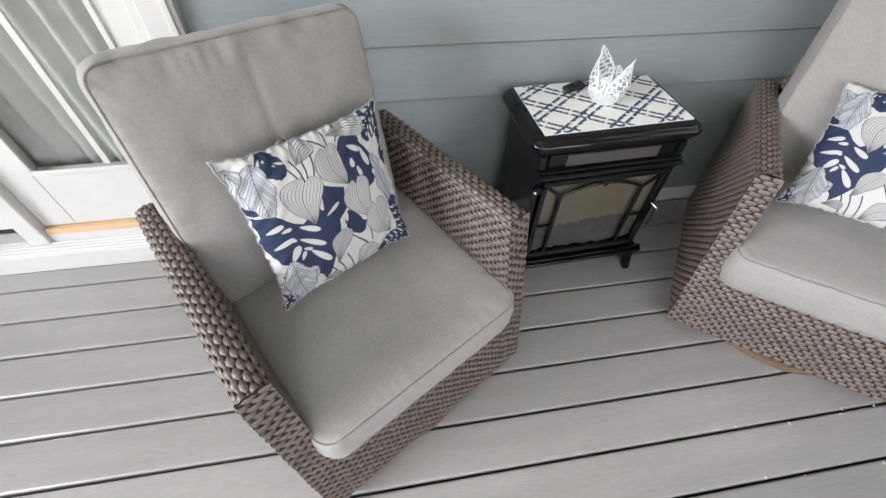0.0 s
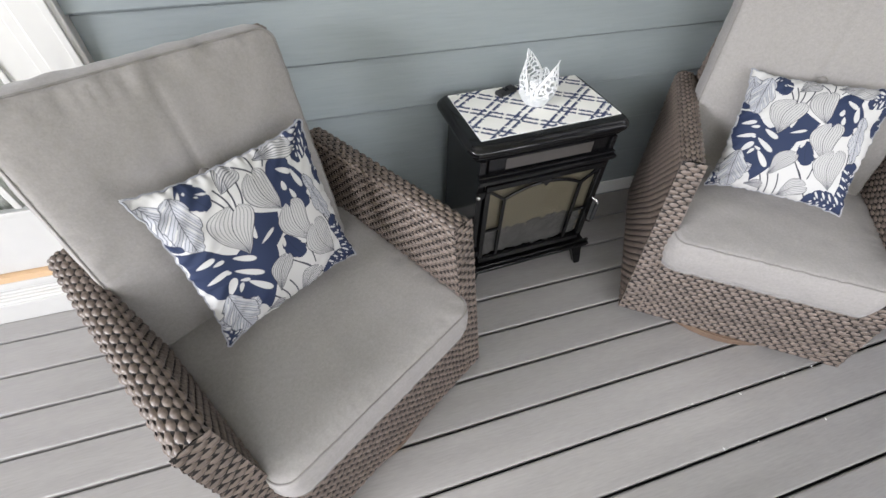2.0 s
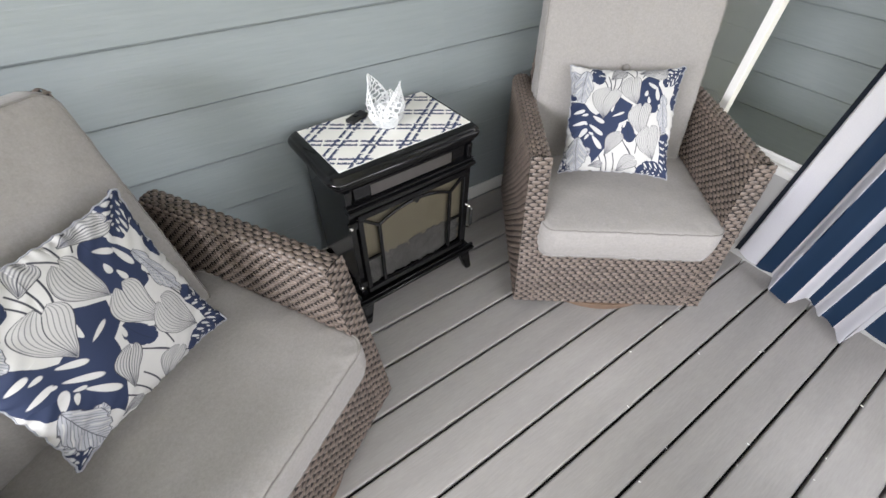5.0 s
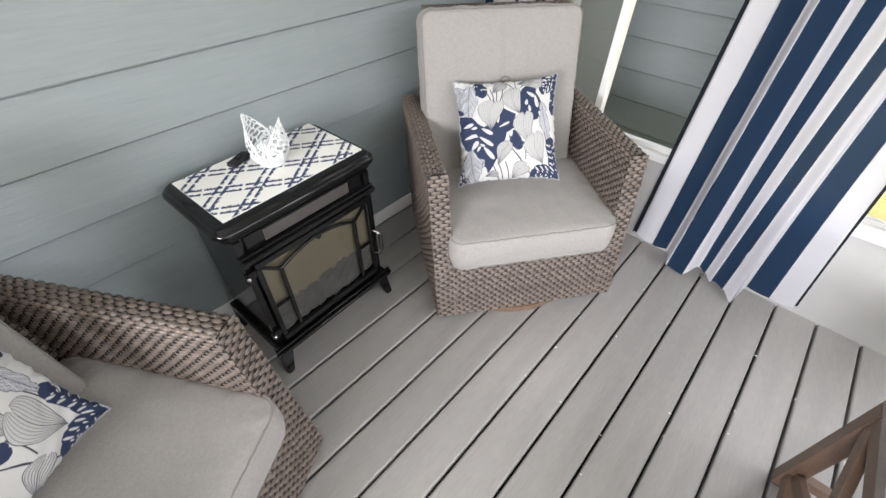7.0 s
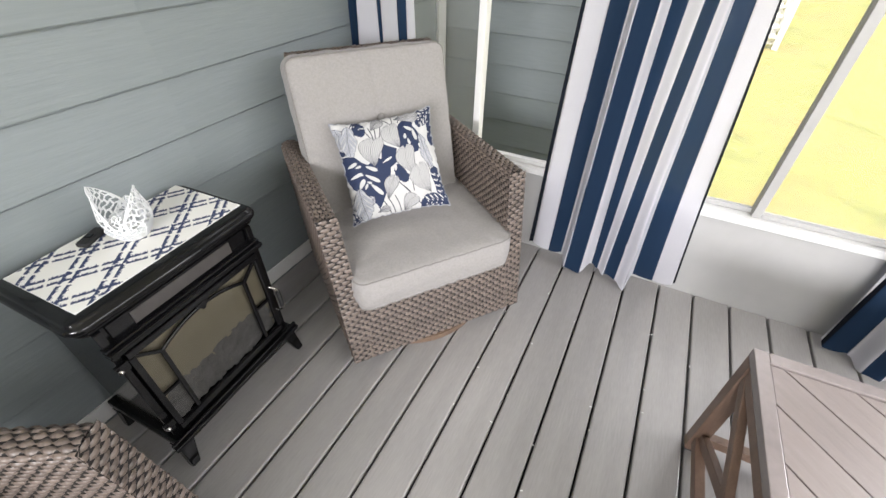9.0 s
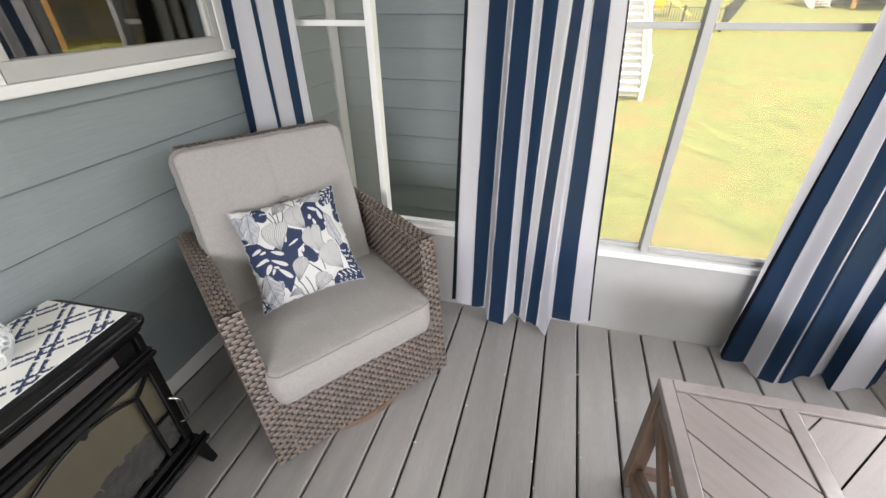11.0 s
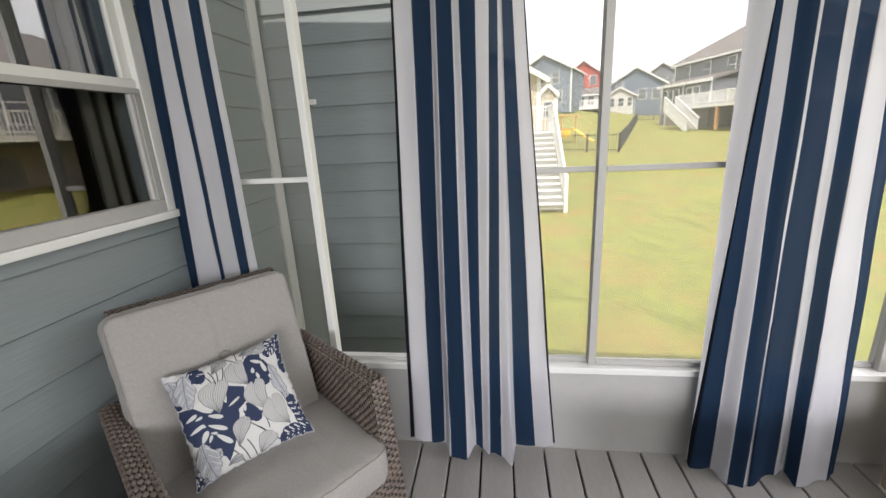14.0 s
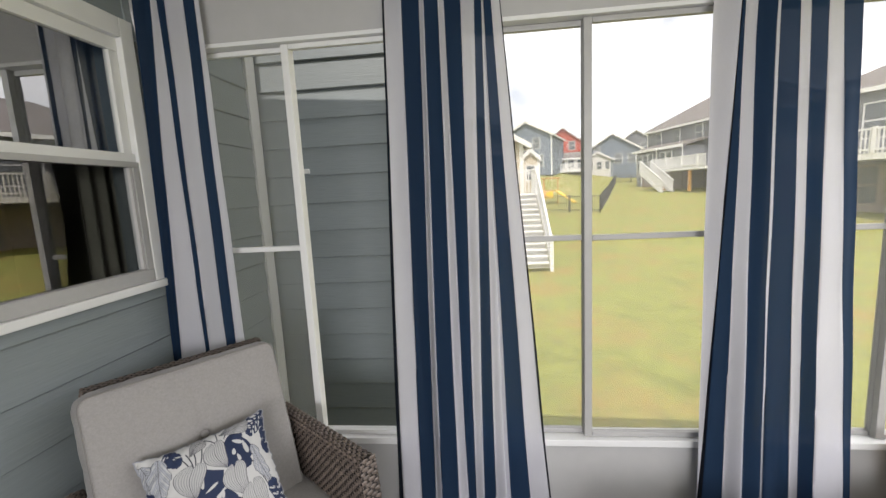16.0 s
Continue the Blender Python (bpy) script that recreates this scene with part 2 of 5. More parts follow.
# ---- mesh tools ----


def part(name, bm, mat, parent=None, label="", smooth=False):
    """Links a bmesh as one mesh object under a thing or a part."""
    me = bpy.data.meshes.new(name)
    if isinstance(bm, bmesh.types.BMesh):
        bmesh.ops.recalc_face_normals(bm, faces=bm.faces)
        bm.to_mesh(me)
        bm.free()
    else:
        me.from_pydata(*bm)
    if smooth:
        me.polygons.foreach_set("use_smooth", [True] * len(me.polygons))
    me.materials.append(mat)
    ob = new(name, me)
    ob.parent = parent
    if label:
        tagged(ob, label)
    return ob


def thing(name, m, label, category, group="", kind=""):
    ob = new(name)
    ob.matrix_world = m
    ob.empty_display_size = 0.1
    return tagged(ob, label, category, group, kind)


def box(bm, lo, hi, bevel=0.0, turn=None, segments=2):
    """A box from its low to its high corner, with rounded edges."""
    lo, hi = Vector(lo), Vector(hi)
    made = bmesh.ops.create_cube(bm, size=1.0)["verts"]
    m = Matrix.Translation((lo + hi) / 2) @ Matrix.Diagonal((*(hi - lo), 1))
    bmesh.ops.transform(bm, matrix=(turn @ m) if turn else m, verts=made)
    if bevel:
        edges = {e for v in made for e in v.link_edges}
        bmesh.ops.bevel(bm, geom=list(edges), offset=bevel, segments=segments, affect="EDGES", profile=0.6)
    return bm


def boxed(lo, hi, bevel=0.0, turn=None, segments=2):
    return box(bmesh.new(), lo, hi, bevel, turn, segments)


def beam(bm, a, b, wide, deep, bevel=0.0):
    """A bar of rectangular section from a to b."""
    a, b = Vector(a), Vector(b)
    axis = (b - a).normalized()
    side = axis.cross((0, 0, 1))
    side = side.normalized() if side.length > 1e-4 else Vector((1, 0, 0))
    up = side.cross(axis)
    turn = Matrix((side, up, axis)).transposed().to_4x4()
    turn.translation = (a + b) / 2
    h = (b - a).length / 2
    return box(bm, (-wide / 2, -deep / 2, -h), (wide / 2, deep / 2, h), bevel, turn)


def beamed(a, b, wide, deep, bevel=0.0):
    return beam(bmesh.new(), a, b, wide, deep, bevel)


def tube(points, radius, sides=6, closed=False):
    """Verts and faces of a round cord along points."""
    pts = np.array(points, float)
    n = len(pts)
    ahead = np.roll(pts, -1, 0) - np.roll(pts, 1, 0)
    if not closed:
        ahead[0], ahead[-1] = pts[1] - pts[0], pts[-1] - pts[-2]
    ahead /= np.linalg.norm(ahead, axis=1)[:, None] + 1e-9
    ref = np.array((0.13, 0.21, 0.97))
    side = np.cross(ahead, ref)
    side /= np.linalg.norm(side, axis=1)[:, None] + 1e-9
    up = np.cross(side, ahead)
    a = np.linspace(0, 2 * np.pi, sides, endpoint=False)
    rad = np.broadcast_to(np.asarray(radius, float), (n,))[:, None, None]
    ring = pts[:, None] + rad * (np.cos(a)[None, :, None] * side[:, None] + np.sin(a)[None, :, None] * up[:, None])
    faces = []
    for i in range(n if closed else n - 1):
        j = (i + 1) % n
        for s in range(sides):
            r = (s + 1) % sides
            faces.append((i * sides + s, j * sides + s, j * sides + r, i * sides + r))
    return ring.reshape(-1, 3).tolist(), [], faces


def joined(pieces):
    """Several verts-and-faces lists as one."""
    verts, faces = [], []
    for v, _, f in pieces:
        o = len(verts)
        verts += v
        faces += [tuple(i + o for i in q) for q in f]
    return verts, [], faces


def sheet(grid, closed_u=False):
    """Verts and quads of a grid of points, rows by columns."""
    rows, cols, _ = grid.shape
    i = np.arange(rows * cols).reshape(rows, cols)
    if closed_u:
        i = np.concatenate([i, i[:, :1]], 1)
    f = np.stack([i[:-1, :-1], i[:-1, 1:], i[1:, 1:], i[1:, :-1]], -1).reshape(-1, 4)
    return grid.reshape(-1, 3).tolist(), [], f.tolist()


def colour_layer(ob, colours):
    layer = ob.data.color_attributes.new("print", "FLOAT_COLOR", "POINT")
    rgba = np.ones((len(colours), 4), np.float32)
    rgba[:, :3] = colours
    layer.data.foreach_set("color", rgba.ravel())


def pane_sheet(lo, hi, axis):
    """One clear sheet whose face looks to the porch: axis 'x' or 'y' is the way it looks along."""
    (a, b, c), (d, e, f) = lo, hi
    if axis == "x":
        m = (a + d) / 2
        return [(m, b, c), (m, b, f), (m, e, f), (m, e, c)], [], [(0, 1, 2, 3)]
    m = (b + e) / 2
    return [(a, m, c), (d, m, c), (d, m, f), (a, m, f)], [], [(0, 1, 2, 3)]


def ruffle(x, y, z, s):
    return noise.noise(Vector((x * s, y * s, z * s)))

# ---- the porch: floor, walls, ceiling ----
WALL_Y = 1.605
BOARD = 0.1445
LAP = 0.176
FAR_X, FAR_Y, TOP_Z = -5.2, -2.05, 2.55


def structure(name, label, m=None):
    return thing(name, m or Matrix(), label, name.split("_")[0], kind="structure")


# Unseen ceiling, made white so that it bounces light onto floor and seats.
ceiling = tagged(part("ceiling", boxed((FAR_X - 0.2, FAR_Y - 0.2, TOP_Z), (0.05, WALL_Y + 0.003, TOP_Z + 0.05)), CEILING), "assumed white porch ceiling, out of view", "ceiling", kind="structure")


def opening_wall(name, along, thick0, thick1, units, start, end, label):
    """A wall of white knee panels, posts and window openings. along: 'x' or 'y' is the way it runs; units: openings as (low, high)."""
    w = structure(name, label)

    def put(nm, lo, hi, z0, z1, t0=thick0, t1=thick1, bevel=0.003, mat=KNEE_SHADE):
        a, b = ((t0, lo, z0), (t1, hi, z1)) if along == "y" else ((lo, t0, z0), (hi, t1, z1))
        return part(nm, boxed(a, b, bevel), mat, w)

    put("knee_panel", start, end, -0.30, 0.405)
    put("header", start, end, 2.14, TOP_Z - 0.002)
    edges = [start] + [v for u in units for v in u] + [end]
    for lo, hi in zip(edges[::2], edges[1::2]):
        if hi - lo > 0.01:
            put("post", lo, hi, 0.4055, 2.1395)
    return w


UNITS_END = [(-1.845, -0.825), (-0.715, 0.305), (0.445, 1.465)]
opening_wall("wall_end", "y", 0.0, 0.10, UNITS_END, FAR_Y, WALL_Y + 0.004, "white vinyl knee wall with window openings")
# Unseen side wall, assumed; openings set for the light and mirror image.
UNITS_SIDE = [(-4.58, -3.56), (-3.44, -2.42), (-2.30, -1.28), (-1.16, -0.14)]
opening_wall("wall_side", "x", FAR_Y - 0.1, FAR_Y, UNITS_SIDE, FAR_X, -0.002, "white vinyl knee wall with window openings")
# Unseen far wall, assumed; its openings are there to let light in.
UNITS_FAR = [(-1.78, -0.78), (-0.66, 0.34)]
opening_wall("wall_far", "y", FAR_X - 0.1, FAR_X, UNITS_FAR, FAR_Y, WALL_Y, "white vinyl knee wall with window openings")


def porch_window(name, y0, y1):
    """Two-track vinyl window in the end wall: outer sill and head, two sashes, meeting rails and a mullion."""
    w = thing(name, Matrix(), "white vinyl sliding porch window with clear panes", "window", kind="structure")
    mid = (y0 + y1) / 2 + (0.026 if y0 > 0.4 else 0.0)
    # Bars against the light: their shaded grey is put into the colour.
    bar = WHITE_PVC if y0 > 0.4 else SCREEN_AND_SHADED_BAR
    part("window_sill", boxed((-0.012, y0 + 0.001, 0.4065), (0.088, y1 - 0.001, 0.436), 0.004), WHITE_PVC, w)
    part("window_head", boxed((-0.006, y0 + 0.001, 2.122), (0.088, y1 - 0.001, 2.139), 0.003), WHITE_PVC, w)
    for a, b in ((y0 + 0.001, y0 + 0.02), (y1 - 0.02, y1 - 0.001)):
        part("jamb", boxed((-0.004, a, 0.4365), (0.088, b, 2.1215), 0.003), WHITE_PVC, w)
    for a, b, x in ((y0 + 0.021, mid + 0.016, 0.016), (mid - 0.014, y1 - 0.021, 0.0425)):
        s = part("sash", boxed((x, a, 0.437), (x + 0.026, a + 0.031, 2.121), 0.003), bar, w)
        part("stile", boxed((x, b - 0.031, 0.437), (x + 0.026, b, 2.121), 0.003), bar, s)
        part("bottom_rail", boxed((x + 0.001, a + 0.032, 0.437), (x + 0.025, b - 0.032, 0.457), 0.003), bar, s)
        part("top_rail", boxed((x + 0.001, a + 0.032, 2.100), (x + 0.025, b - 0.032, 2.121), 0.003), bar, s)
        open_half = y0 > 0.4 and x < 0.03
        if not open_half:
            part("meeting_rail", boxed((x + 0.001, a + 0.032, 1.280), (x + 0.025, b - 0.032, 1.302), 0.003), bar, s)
        for z0, z1 in () if open_half else ((0.458, 1.279), (1.307, 2.099)):
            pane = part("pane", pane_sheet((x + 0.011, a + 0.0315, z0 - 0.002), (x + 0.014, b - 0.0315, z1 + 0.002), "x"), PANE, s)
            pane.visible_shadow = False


for i, (a, b) in enumerate(UNITS_END):
    porch_window("window_%d" % (i + 1), a, b)

# house wall with openings for the window and the door
HW = (-0.945, -0.035, 1.172, 2.232)
DOOR = (-4.35, -2.475, 0.0, 2.15)
house_wall = structure("wall_house", "blue-grey lap siding house wall with wood grain")
for lo, hi in (((FAR_X, 0, -0.3), (DOOR[0], 0, TOP_Z)), ((DOOR[0], 0, DOOR[3]), (DOOR[1], 0, TOP_Z)), ((DOOR[0], 0, -0.3), (DOOR[1], 0, -0.002)), ((DOOR[1], 0, -0.3), (HW[0], 0, TOP_Z)), ((HW[0], 0, -0.3), (HW[1], 0, HW[2])), ((HW[0], 0, HW[3]), (HW[1], 0, TOP_Z)), ((HW[1], 0, -0.3), (0.92, 0, 3.2))):
    part("sheathing", boxed((lo[0], WALL_Y + 0.008, lo[2]), (hi[0], WALL_Y + 0.16, hi[2])), SIDING, house_wall)


def lap_mesh(length, high, reach=0.017):
    """One clapboard: thin at the top, proud at the bottom edge; local x along it."""
    bm = bmesh.new()
    r = 0.0065
    prof = [(0.0, 0.0)] + [(-reach + r - r * math.sin(q), r - r * math.cos(q)) for q in (0.0, 0.4, 0.8, 1.2, 1.5)] + [(-0.0012, high - 0.0060), (0.007, high - 0.0060), (0.007, 0.0)]
    rings = []
    for x in (0, length):
        rings.append([bm.verts.new((x, y, z)) for y, z in prof])
    n = len(prof)
    for i in range(n):
        bm.faces.new((rings[0][i], rings[1][i], rings[1][(i + 1) % n], rings[0][(i + 1) % n]))
    bm.faces.new(rings[0])
    bm.faces.new(rings[1][::-1])
    return bm


def clapboards(parent, mat, m, z0, rows, spans, reach=0.017):
    """Rows of boards; spans(z0, z1) gives the stretches (low, high, top) that a row covers."""
    for r in range(rows):
        z = z0 + r * LAP
        for lo, hi, top in spans(z, z + LAP):
            ob = part("clapboard", lap_mesh(hi - lo, top - z, reach), mat, parent)
            ob.matrix_local = m @ Matrix.Translation((lo, 0, z))


def inner_spans(z0, z1):
    out = []
    for lo, hi, top in ((FAR_X, DOOR[0], z1), (DOOR[1], HW[0], z1), (HW[0], HW[1], min(z1, HW[2])), (HW[1], -0.001, z1)):
        if top > z0 + 0.004 and not (lo == HW[0] and z0 > HW[2] - 0.004 and z0 < HW[3] - 0.02):
            out.append((lo, hi, top))
    if z0 > DOOR[3]:
        out.append((DOOR[0], DOOR[1], z1))
    return out


clapboards(house_wall, SIDING, Matrix.Translation((0, WALL_Y + 0.007, 0)), 0.059, 14, inner_spans)
part("baseboard", boxed((DOOR[1] + 0.012, WALL_Y - 0.016, 0.001), (-0.003, WALL_Y - 0.0065, 0.072), 0.002), WHITE_PVC, house_wall, "white base trim board")

# house wall going on outdoors, and the part of the house that juts out
outer = structure("wall_outer", "blue-grey lap siding outside the porch")
clapboards(outer, SIDING, Matrix.Translation((0, WALL_Y + 0.007, 0)), 0.059 - 8 * LAP, 26, lambda a, b: [(0.101, 0.799, b)], 0.013)
# Reaches up out of view to bounce sunlight down into the corner.
part("sheathing", boxed((0.931, 0.60, -1.6), (3.4, 3.0, 5.6)), SIDING, outer)
turned = Matrix.Translation((0.93, 0, 0)) @ Matrix.Rotation(radians(-90), 4, "Z")
clapboards(outer, SIDING, turned, 0.059 - 8 * LAP, 26, lambda a, b: [(-1.590, -0.68, b)], 0.017)
part("corner_trim", boxed((0.800, 1.591, -1.35), (0.897, WALL_Y + 0.006, 3.2), 0.002), WHITE_PVC, outer, "white inside corner trim")
part("corner_board", boxed((0.905, 0.58, -1.35), (0.945, 0.68, 3.2), 0.003), WHITE_PVC, outer, "white corner board")
# Unseen roof; height and overhang set so its edge shades the outer wall.
roof = thing("porch_roof", Matrix(), "unseen white-edged shed roof sloping down from the house, edge set for its shadow", "roof", kind="structure")
bm = bmesh.new()
rings = [[bm.verts.new((x, y, z)) for y, z in ((WALL_Y, 3.00), (FAR_Y - 0.4, 2.64), (FAR_Y - 0.4, 2.70), (WALL_Y, 3.06))] for x in (FAR_X - 0.4, 0.275)]
for i in range(4):
    bm.faces.new((rings[0][i], rings[0][(i + 1) % 4], rings[1][(i + 1) % 4], rings[1][i]))
bm.faces.new(rings[0])
bm.faces.new(rings[1])
part("roof_deck", bm, SHINGLE, roof)
part("rake_board", beamed((0.29, FAR_Y - 0.4, 2.60), (0.29, WALL_Y, 2.98), 0.025, 0.2, 0.003), WHITE_PAINT, roof)
part("gable_panel", boxed((0.0515, FAR_Y, TOP_Z + 0.001), (0.09, WALL_Y, 2.645)), WHITE_PAINT, roof)
# Small plain box on the siding; it gives no light.
part("vent_cover", boxed((0.895, 1.30, 1.66), (0.917, 1.34, 1.69), 0.004), WHITE_PVC, outer, "small white vent cover")

# double-hung house window
hw = thing("house_window", pose(0, WALL_Y, 0), "white double-hung house window with insect screen", "window", kind="structure")
x0, x1, z0, z1 = HW
for a, b in (((x0, -0.026, z0), (x0 + 0.062, 0.02, z1)), ((x1 - 0.062, -0.026, z0), (x1, 0.02, z1)), ((x0 + 0.0625, -0.026, z1 - 0.075), (x1 - 0.0625, 0.02, z1))):
    part("casing", boxed(a, b, 0.004), WHITE_PVC, hw)
part("window_sill", boxed((x0 - 0.012, -0.042, z0 - 0.006), (x1 + 0.006, 0.02, z0 + 0.026), 0.005), WHITE_PVC, hw)
mz = 1.69
ix0, ix1, iz0, iz1 = x0 + 0.063, x1 - 0.063, z0 + 0.0265, z1 - 0.0755
for nm, a, b, y, mat in (("upper_sash", mz - 0.026, iz1, -0.002, WHITE_PVC), ("lower_sash", iz0, mz + 0.026, -0.013, WHITE_PVC)):
    s = part(nm, boxed((ix0, y, b - 0.05), (ix1, y + 0.022, b), 0.003), mat, hw)
    part("bottom_rail", boxed((ix0, y, a), (ix1, y + 0.022, a + 0.052), 0.003), mat, s)
    for c, d in ((ix0, ix0 + 0.04), (ix1 - 0.04, ix1)):
        part("stile", boxed((c, y + 0.001, a + 0.0525), (d, y + 0.021, b - 0.0505), 0.003), mat, s)
    part("pane", pane_sheet((ix0 + 0.039, y + 0.012, a + 0.05), (ix1 - 0.039, y + 0.015, b - 0.049), "y"), HOUSE_PANE, s).visible_shadow = False
scr = part("screen_frame", boxed((ix0 + 0.002, -0.024, iz0), (ix1 - 0.002, -0.0135, iz0 + 0.05), 0.002), SCREEN_AND_SHADED_BAR, hw, "grey insect screen frame")
for c, d in ((ix0 + 0.002, ix0 + 0.032), (ix1 - 0.032, ix1 - 0.002)):
    part("screen_stile", boxed((c, -0.023, iz0 + 0.0505), (d, -0.0135, mz - 0.03), 0.002), SCREEN_AND_SHADED_BAR, scr)
part("screen_top", boxed((ix0 + 0.002, -0.0235, mz - 0.0295), (ix1 - 0.002, -0.0135, mz - 0.008), 0.002), SCREEN_AND_SHADED_BAR, scr)

part("screen_mesh", pane_sheet((ix0 + 0.031, -0.019, iz0 + 0.049), (ix1 - 0.031, -0.018, mz - 0.029), "y"), SCREEN, scr, "fine dark insect mesh").visible_shadow = False

# rooms behind the window and the door
room = structure("room_shell", "dim room behind the house window")
for a, b in (((-5.0, 3.4, -0.2), (1.2, 3.5, 2.8)), ((-5.0, WALL_Y + 0.17, 2.45), (1.2, 3.39, 2.55)), ((-5.0, WALL_Y + 0.17, -0.2), (1.2, 3.39, -0.06)), ((0.80, WALL_Y + 0.17, -0.05), (0.9, 3.39, 2.44)), ((-1.55, WALL_Y + 0.17, -0.05), (-1.45, 3.39, 2.44)), ((-5.0, WALL_Y + 0.17, -0.05), (-4.9, 3.39, 2.44))):
    part("room_wall", boxed(a, b), ROOM, room)


def folded_cloth(name, mat, m, width, high, folds, depth, parent=None, sway=0.0):
    u, v = np.linspace(0, 1, folds * 10 + 1), np.linspace(0, 1, 14)
    uu, vv = np.meshgrid(u, v)
    d = depth * np.sin(uu * folds * 2 * np.pi + 0.6 * np.sin(uu * 9)) * (0.55 + 0.45 * (1 - vv))
    g = np.stack([(uu - 0.5) * width * (1 - 0.12 * vv) + sway * (1 - vv) ** 2, d, vv * high], -1)
    ob = part(name, sheet(g), mat, parent, smooth=True)
    ob.matrix_local = m
    return ob


drape = thing("window_drape", pose(0.04, WALL_Y + 0.24, 0.9), "dark brown drape behind the window glass", "curtain")
folded_cloth("cloth", DRAPE, Matrix(), 0.34, 1.45, 5, 0.02, drape)

# glazed porch door with a threshold, sheer curtain behind it
door = thing("door_1", pose(0, WALL_Y, 0), "white glazed patio door, closed, with sheer curtains behind", "door", kind="structure")
dx0 = -3.275
part("casing", boxed((-2.568, -0.028, 0.10), (DOOR[1], 0.02, DOOR[3] + 0.08), 0.005), WHITE_PAINT, door, "moulded white door casing")
part("casing_bead", boxed((-2.505, -0.036, 0.10), (-2.487, -0.0285, DOOR[3] + 0.06), 0.003), WHITE_PAINT, door)
part("jamb", boxed((-2.60, -0.010, 0.10), (-2.5685, 0.10, DOOR[3]), 0.003), WHITE_PAINT, door)
leaf = part("door_leaf", boxed((dx0, 0.018, 0.152), (-3.165, 0.060, 2.08), 0.004), WHITE_PAINT, door)
part("stile", boxed((-2.685, 0.018, 0.152), (-2.602, 0.060, 2.08), 0.004), WHITE_PAINT, leaf)
part("bottom_rail", boxed((-3.1645, 0.019, 0.152), (-2.6855, 0.059, 0.388), 0.004), WHITE_PAINT, leaf)
part("top_rail", boxed((-3.1645, 0.019, 1.97), (-2.6855, 0.059, 2.08), 0.004), WHITE_PAINT, leaf)
for a, b in (((-3.166, 0.010, 0.386), (-2.684, 0.0175, 0.404)), ((-3.166, 0.010, 0.405), (-3.150, 0.0175, 1.97)), ((-2.700, 0.010, 0.405), (-2.684, 0.0175, 1.97))):
    part("glazing_bead", boxed(a, b, 0.003), WHITE_PAINT, leaf)
part("pane", pane_sheet((-3.164, 0.036, 0.389), (-2.686, 0.040, 1.969), "y"), DOOR_PANE, leaf).visible_shadow = False
part("muntin", boxed((-2.928, 0.024, 0.405), (-2.908, 0.035, 1.968), 0.002), WHITE_PAINT, leaf)
part("astragal", boxed((-3.345, -0.020, 0.088), (-3.277, 0.060, 2.08), 0.006), WHITE_PAINT, door, "white upright between two door leaves")
leaf2 = part("door_leaf", boxed((-3.46, 0.018, 0.152), (-3.347, 0.060, 2.08), 0.004), WHITE_PAINT, door)
part("bottom_rail", boxed((-4.2, 0.019, 0.152), (-3.4605, 0.059, 0.388), 0.004), WHITE_PAINT, leaf2)
part("pane", pane_sheet((-4.2, 0.036, 0.389), (-3.461, 0.040, 2.08), "y"), DOOR_PANE, leaf2).visible_shadow = False
part("threshold", boxed((DOOR[0], -0.075, 0.001), (-2.569, 0.07, 0.088), 0.006), WHITE_PAINT, door, "white grooved threshold")
for i in range(5):
    part("groove_rib", boxed((DOOR[0], -0.066 + i * 0.016, 0.0885), (-2.57, -0.057 + i * 0.016, 0.092), 0.001), WHITE_PVC, door)
part("sill_step", boxed((-3.276, -0.002, 0.0925), (-2.602, 0.062, 0.122), 0.003), WHITE_PAINT, door)
part("sill_strip", boxed((-3.276, 0.0, 0.1225), (-2.602, 0.062, 0.148), 0.002), RAW_WOOD, door, "bare pine strip under the door")
sheer = thing("sheer_curtain", pose(-2.93, WALL_Y + 0.22, 0.03), "white sheer curtain hanging behind the door glass", "curtain")
folded_cloth("cloth", SHEER, Matrix.Translation((-0.10, -0.08, 0)), 0.62, 2.1, 7, 0.025, sheer, 0.10)

# ---- chairs ----


def weave(surface, rows, cells, across=4, per=6, bulge=0.0022, crown=0.0026):
    """Woven skin on surface(u, v) -> (point, normal) arrays: strands run along u and pass over and under in turn."""
    v_mid = (np.arange(rows) + 0.5) / rows
    u = np.linspace(0, 1, cells * per + 1)
    side = np.linspace(-0.5, 0.5, across)
    uu = np.broadcast_to(u[None, :, None], (rows, len(u), across))
    row = np.arange(rows)[:, None]
    wave = np.sin(np.pi * (u * cells)[None, :] + np.pi * (row % 2) + 0.45 * np.sin(row * 12.9) + 0.25 * np.sin(row * 3.7 + 9 * u[None, :]))
    wave = np.clip(1.2 * wave + 0.22, -1, 1)
    wide = 0.90 + 0.16 * wave
    vv = np.clip(v_mid[:, None, None] + side[None, None, :] * wide[:, :, None] / rows, 0, 1)
    p, n = surface(uu, vv)
    lift = bulge * wave[:, :, None] + crown * (np.cos(side * np.pi)[None, None, :] - 0.6) * np.ones_like(uu)
    g = p + n * lift[..., None]
    i = np.arange(rows * len(u) * across).reshape(rows, len(u), across)
    f = np.stack([i[:, :-1, :-1], i[:, 1:, :-1], i[:, 1:, 1:], i[:, :-1, 1:]], -1).reshape(-1, 4)
    return g.reshape(-1, 3).tolist(), [], f.tolist()


def woven(name, skin, mat, parent, label=""):
    return tagged(part(name, skin, mat, parent, label, True), kind="stuff")


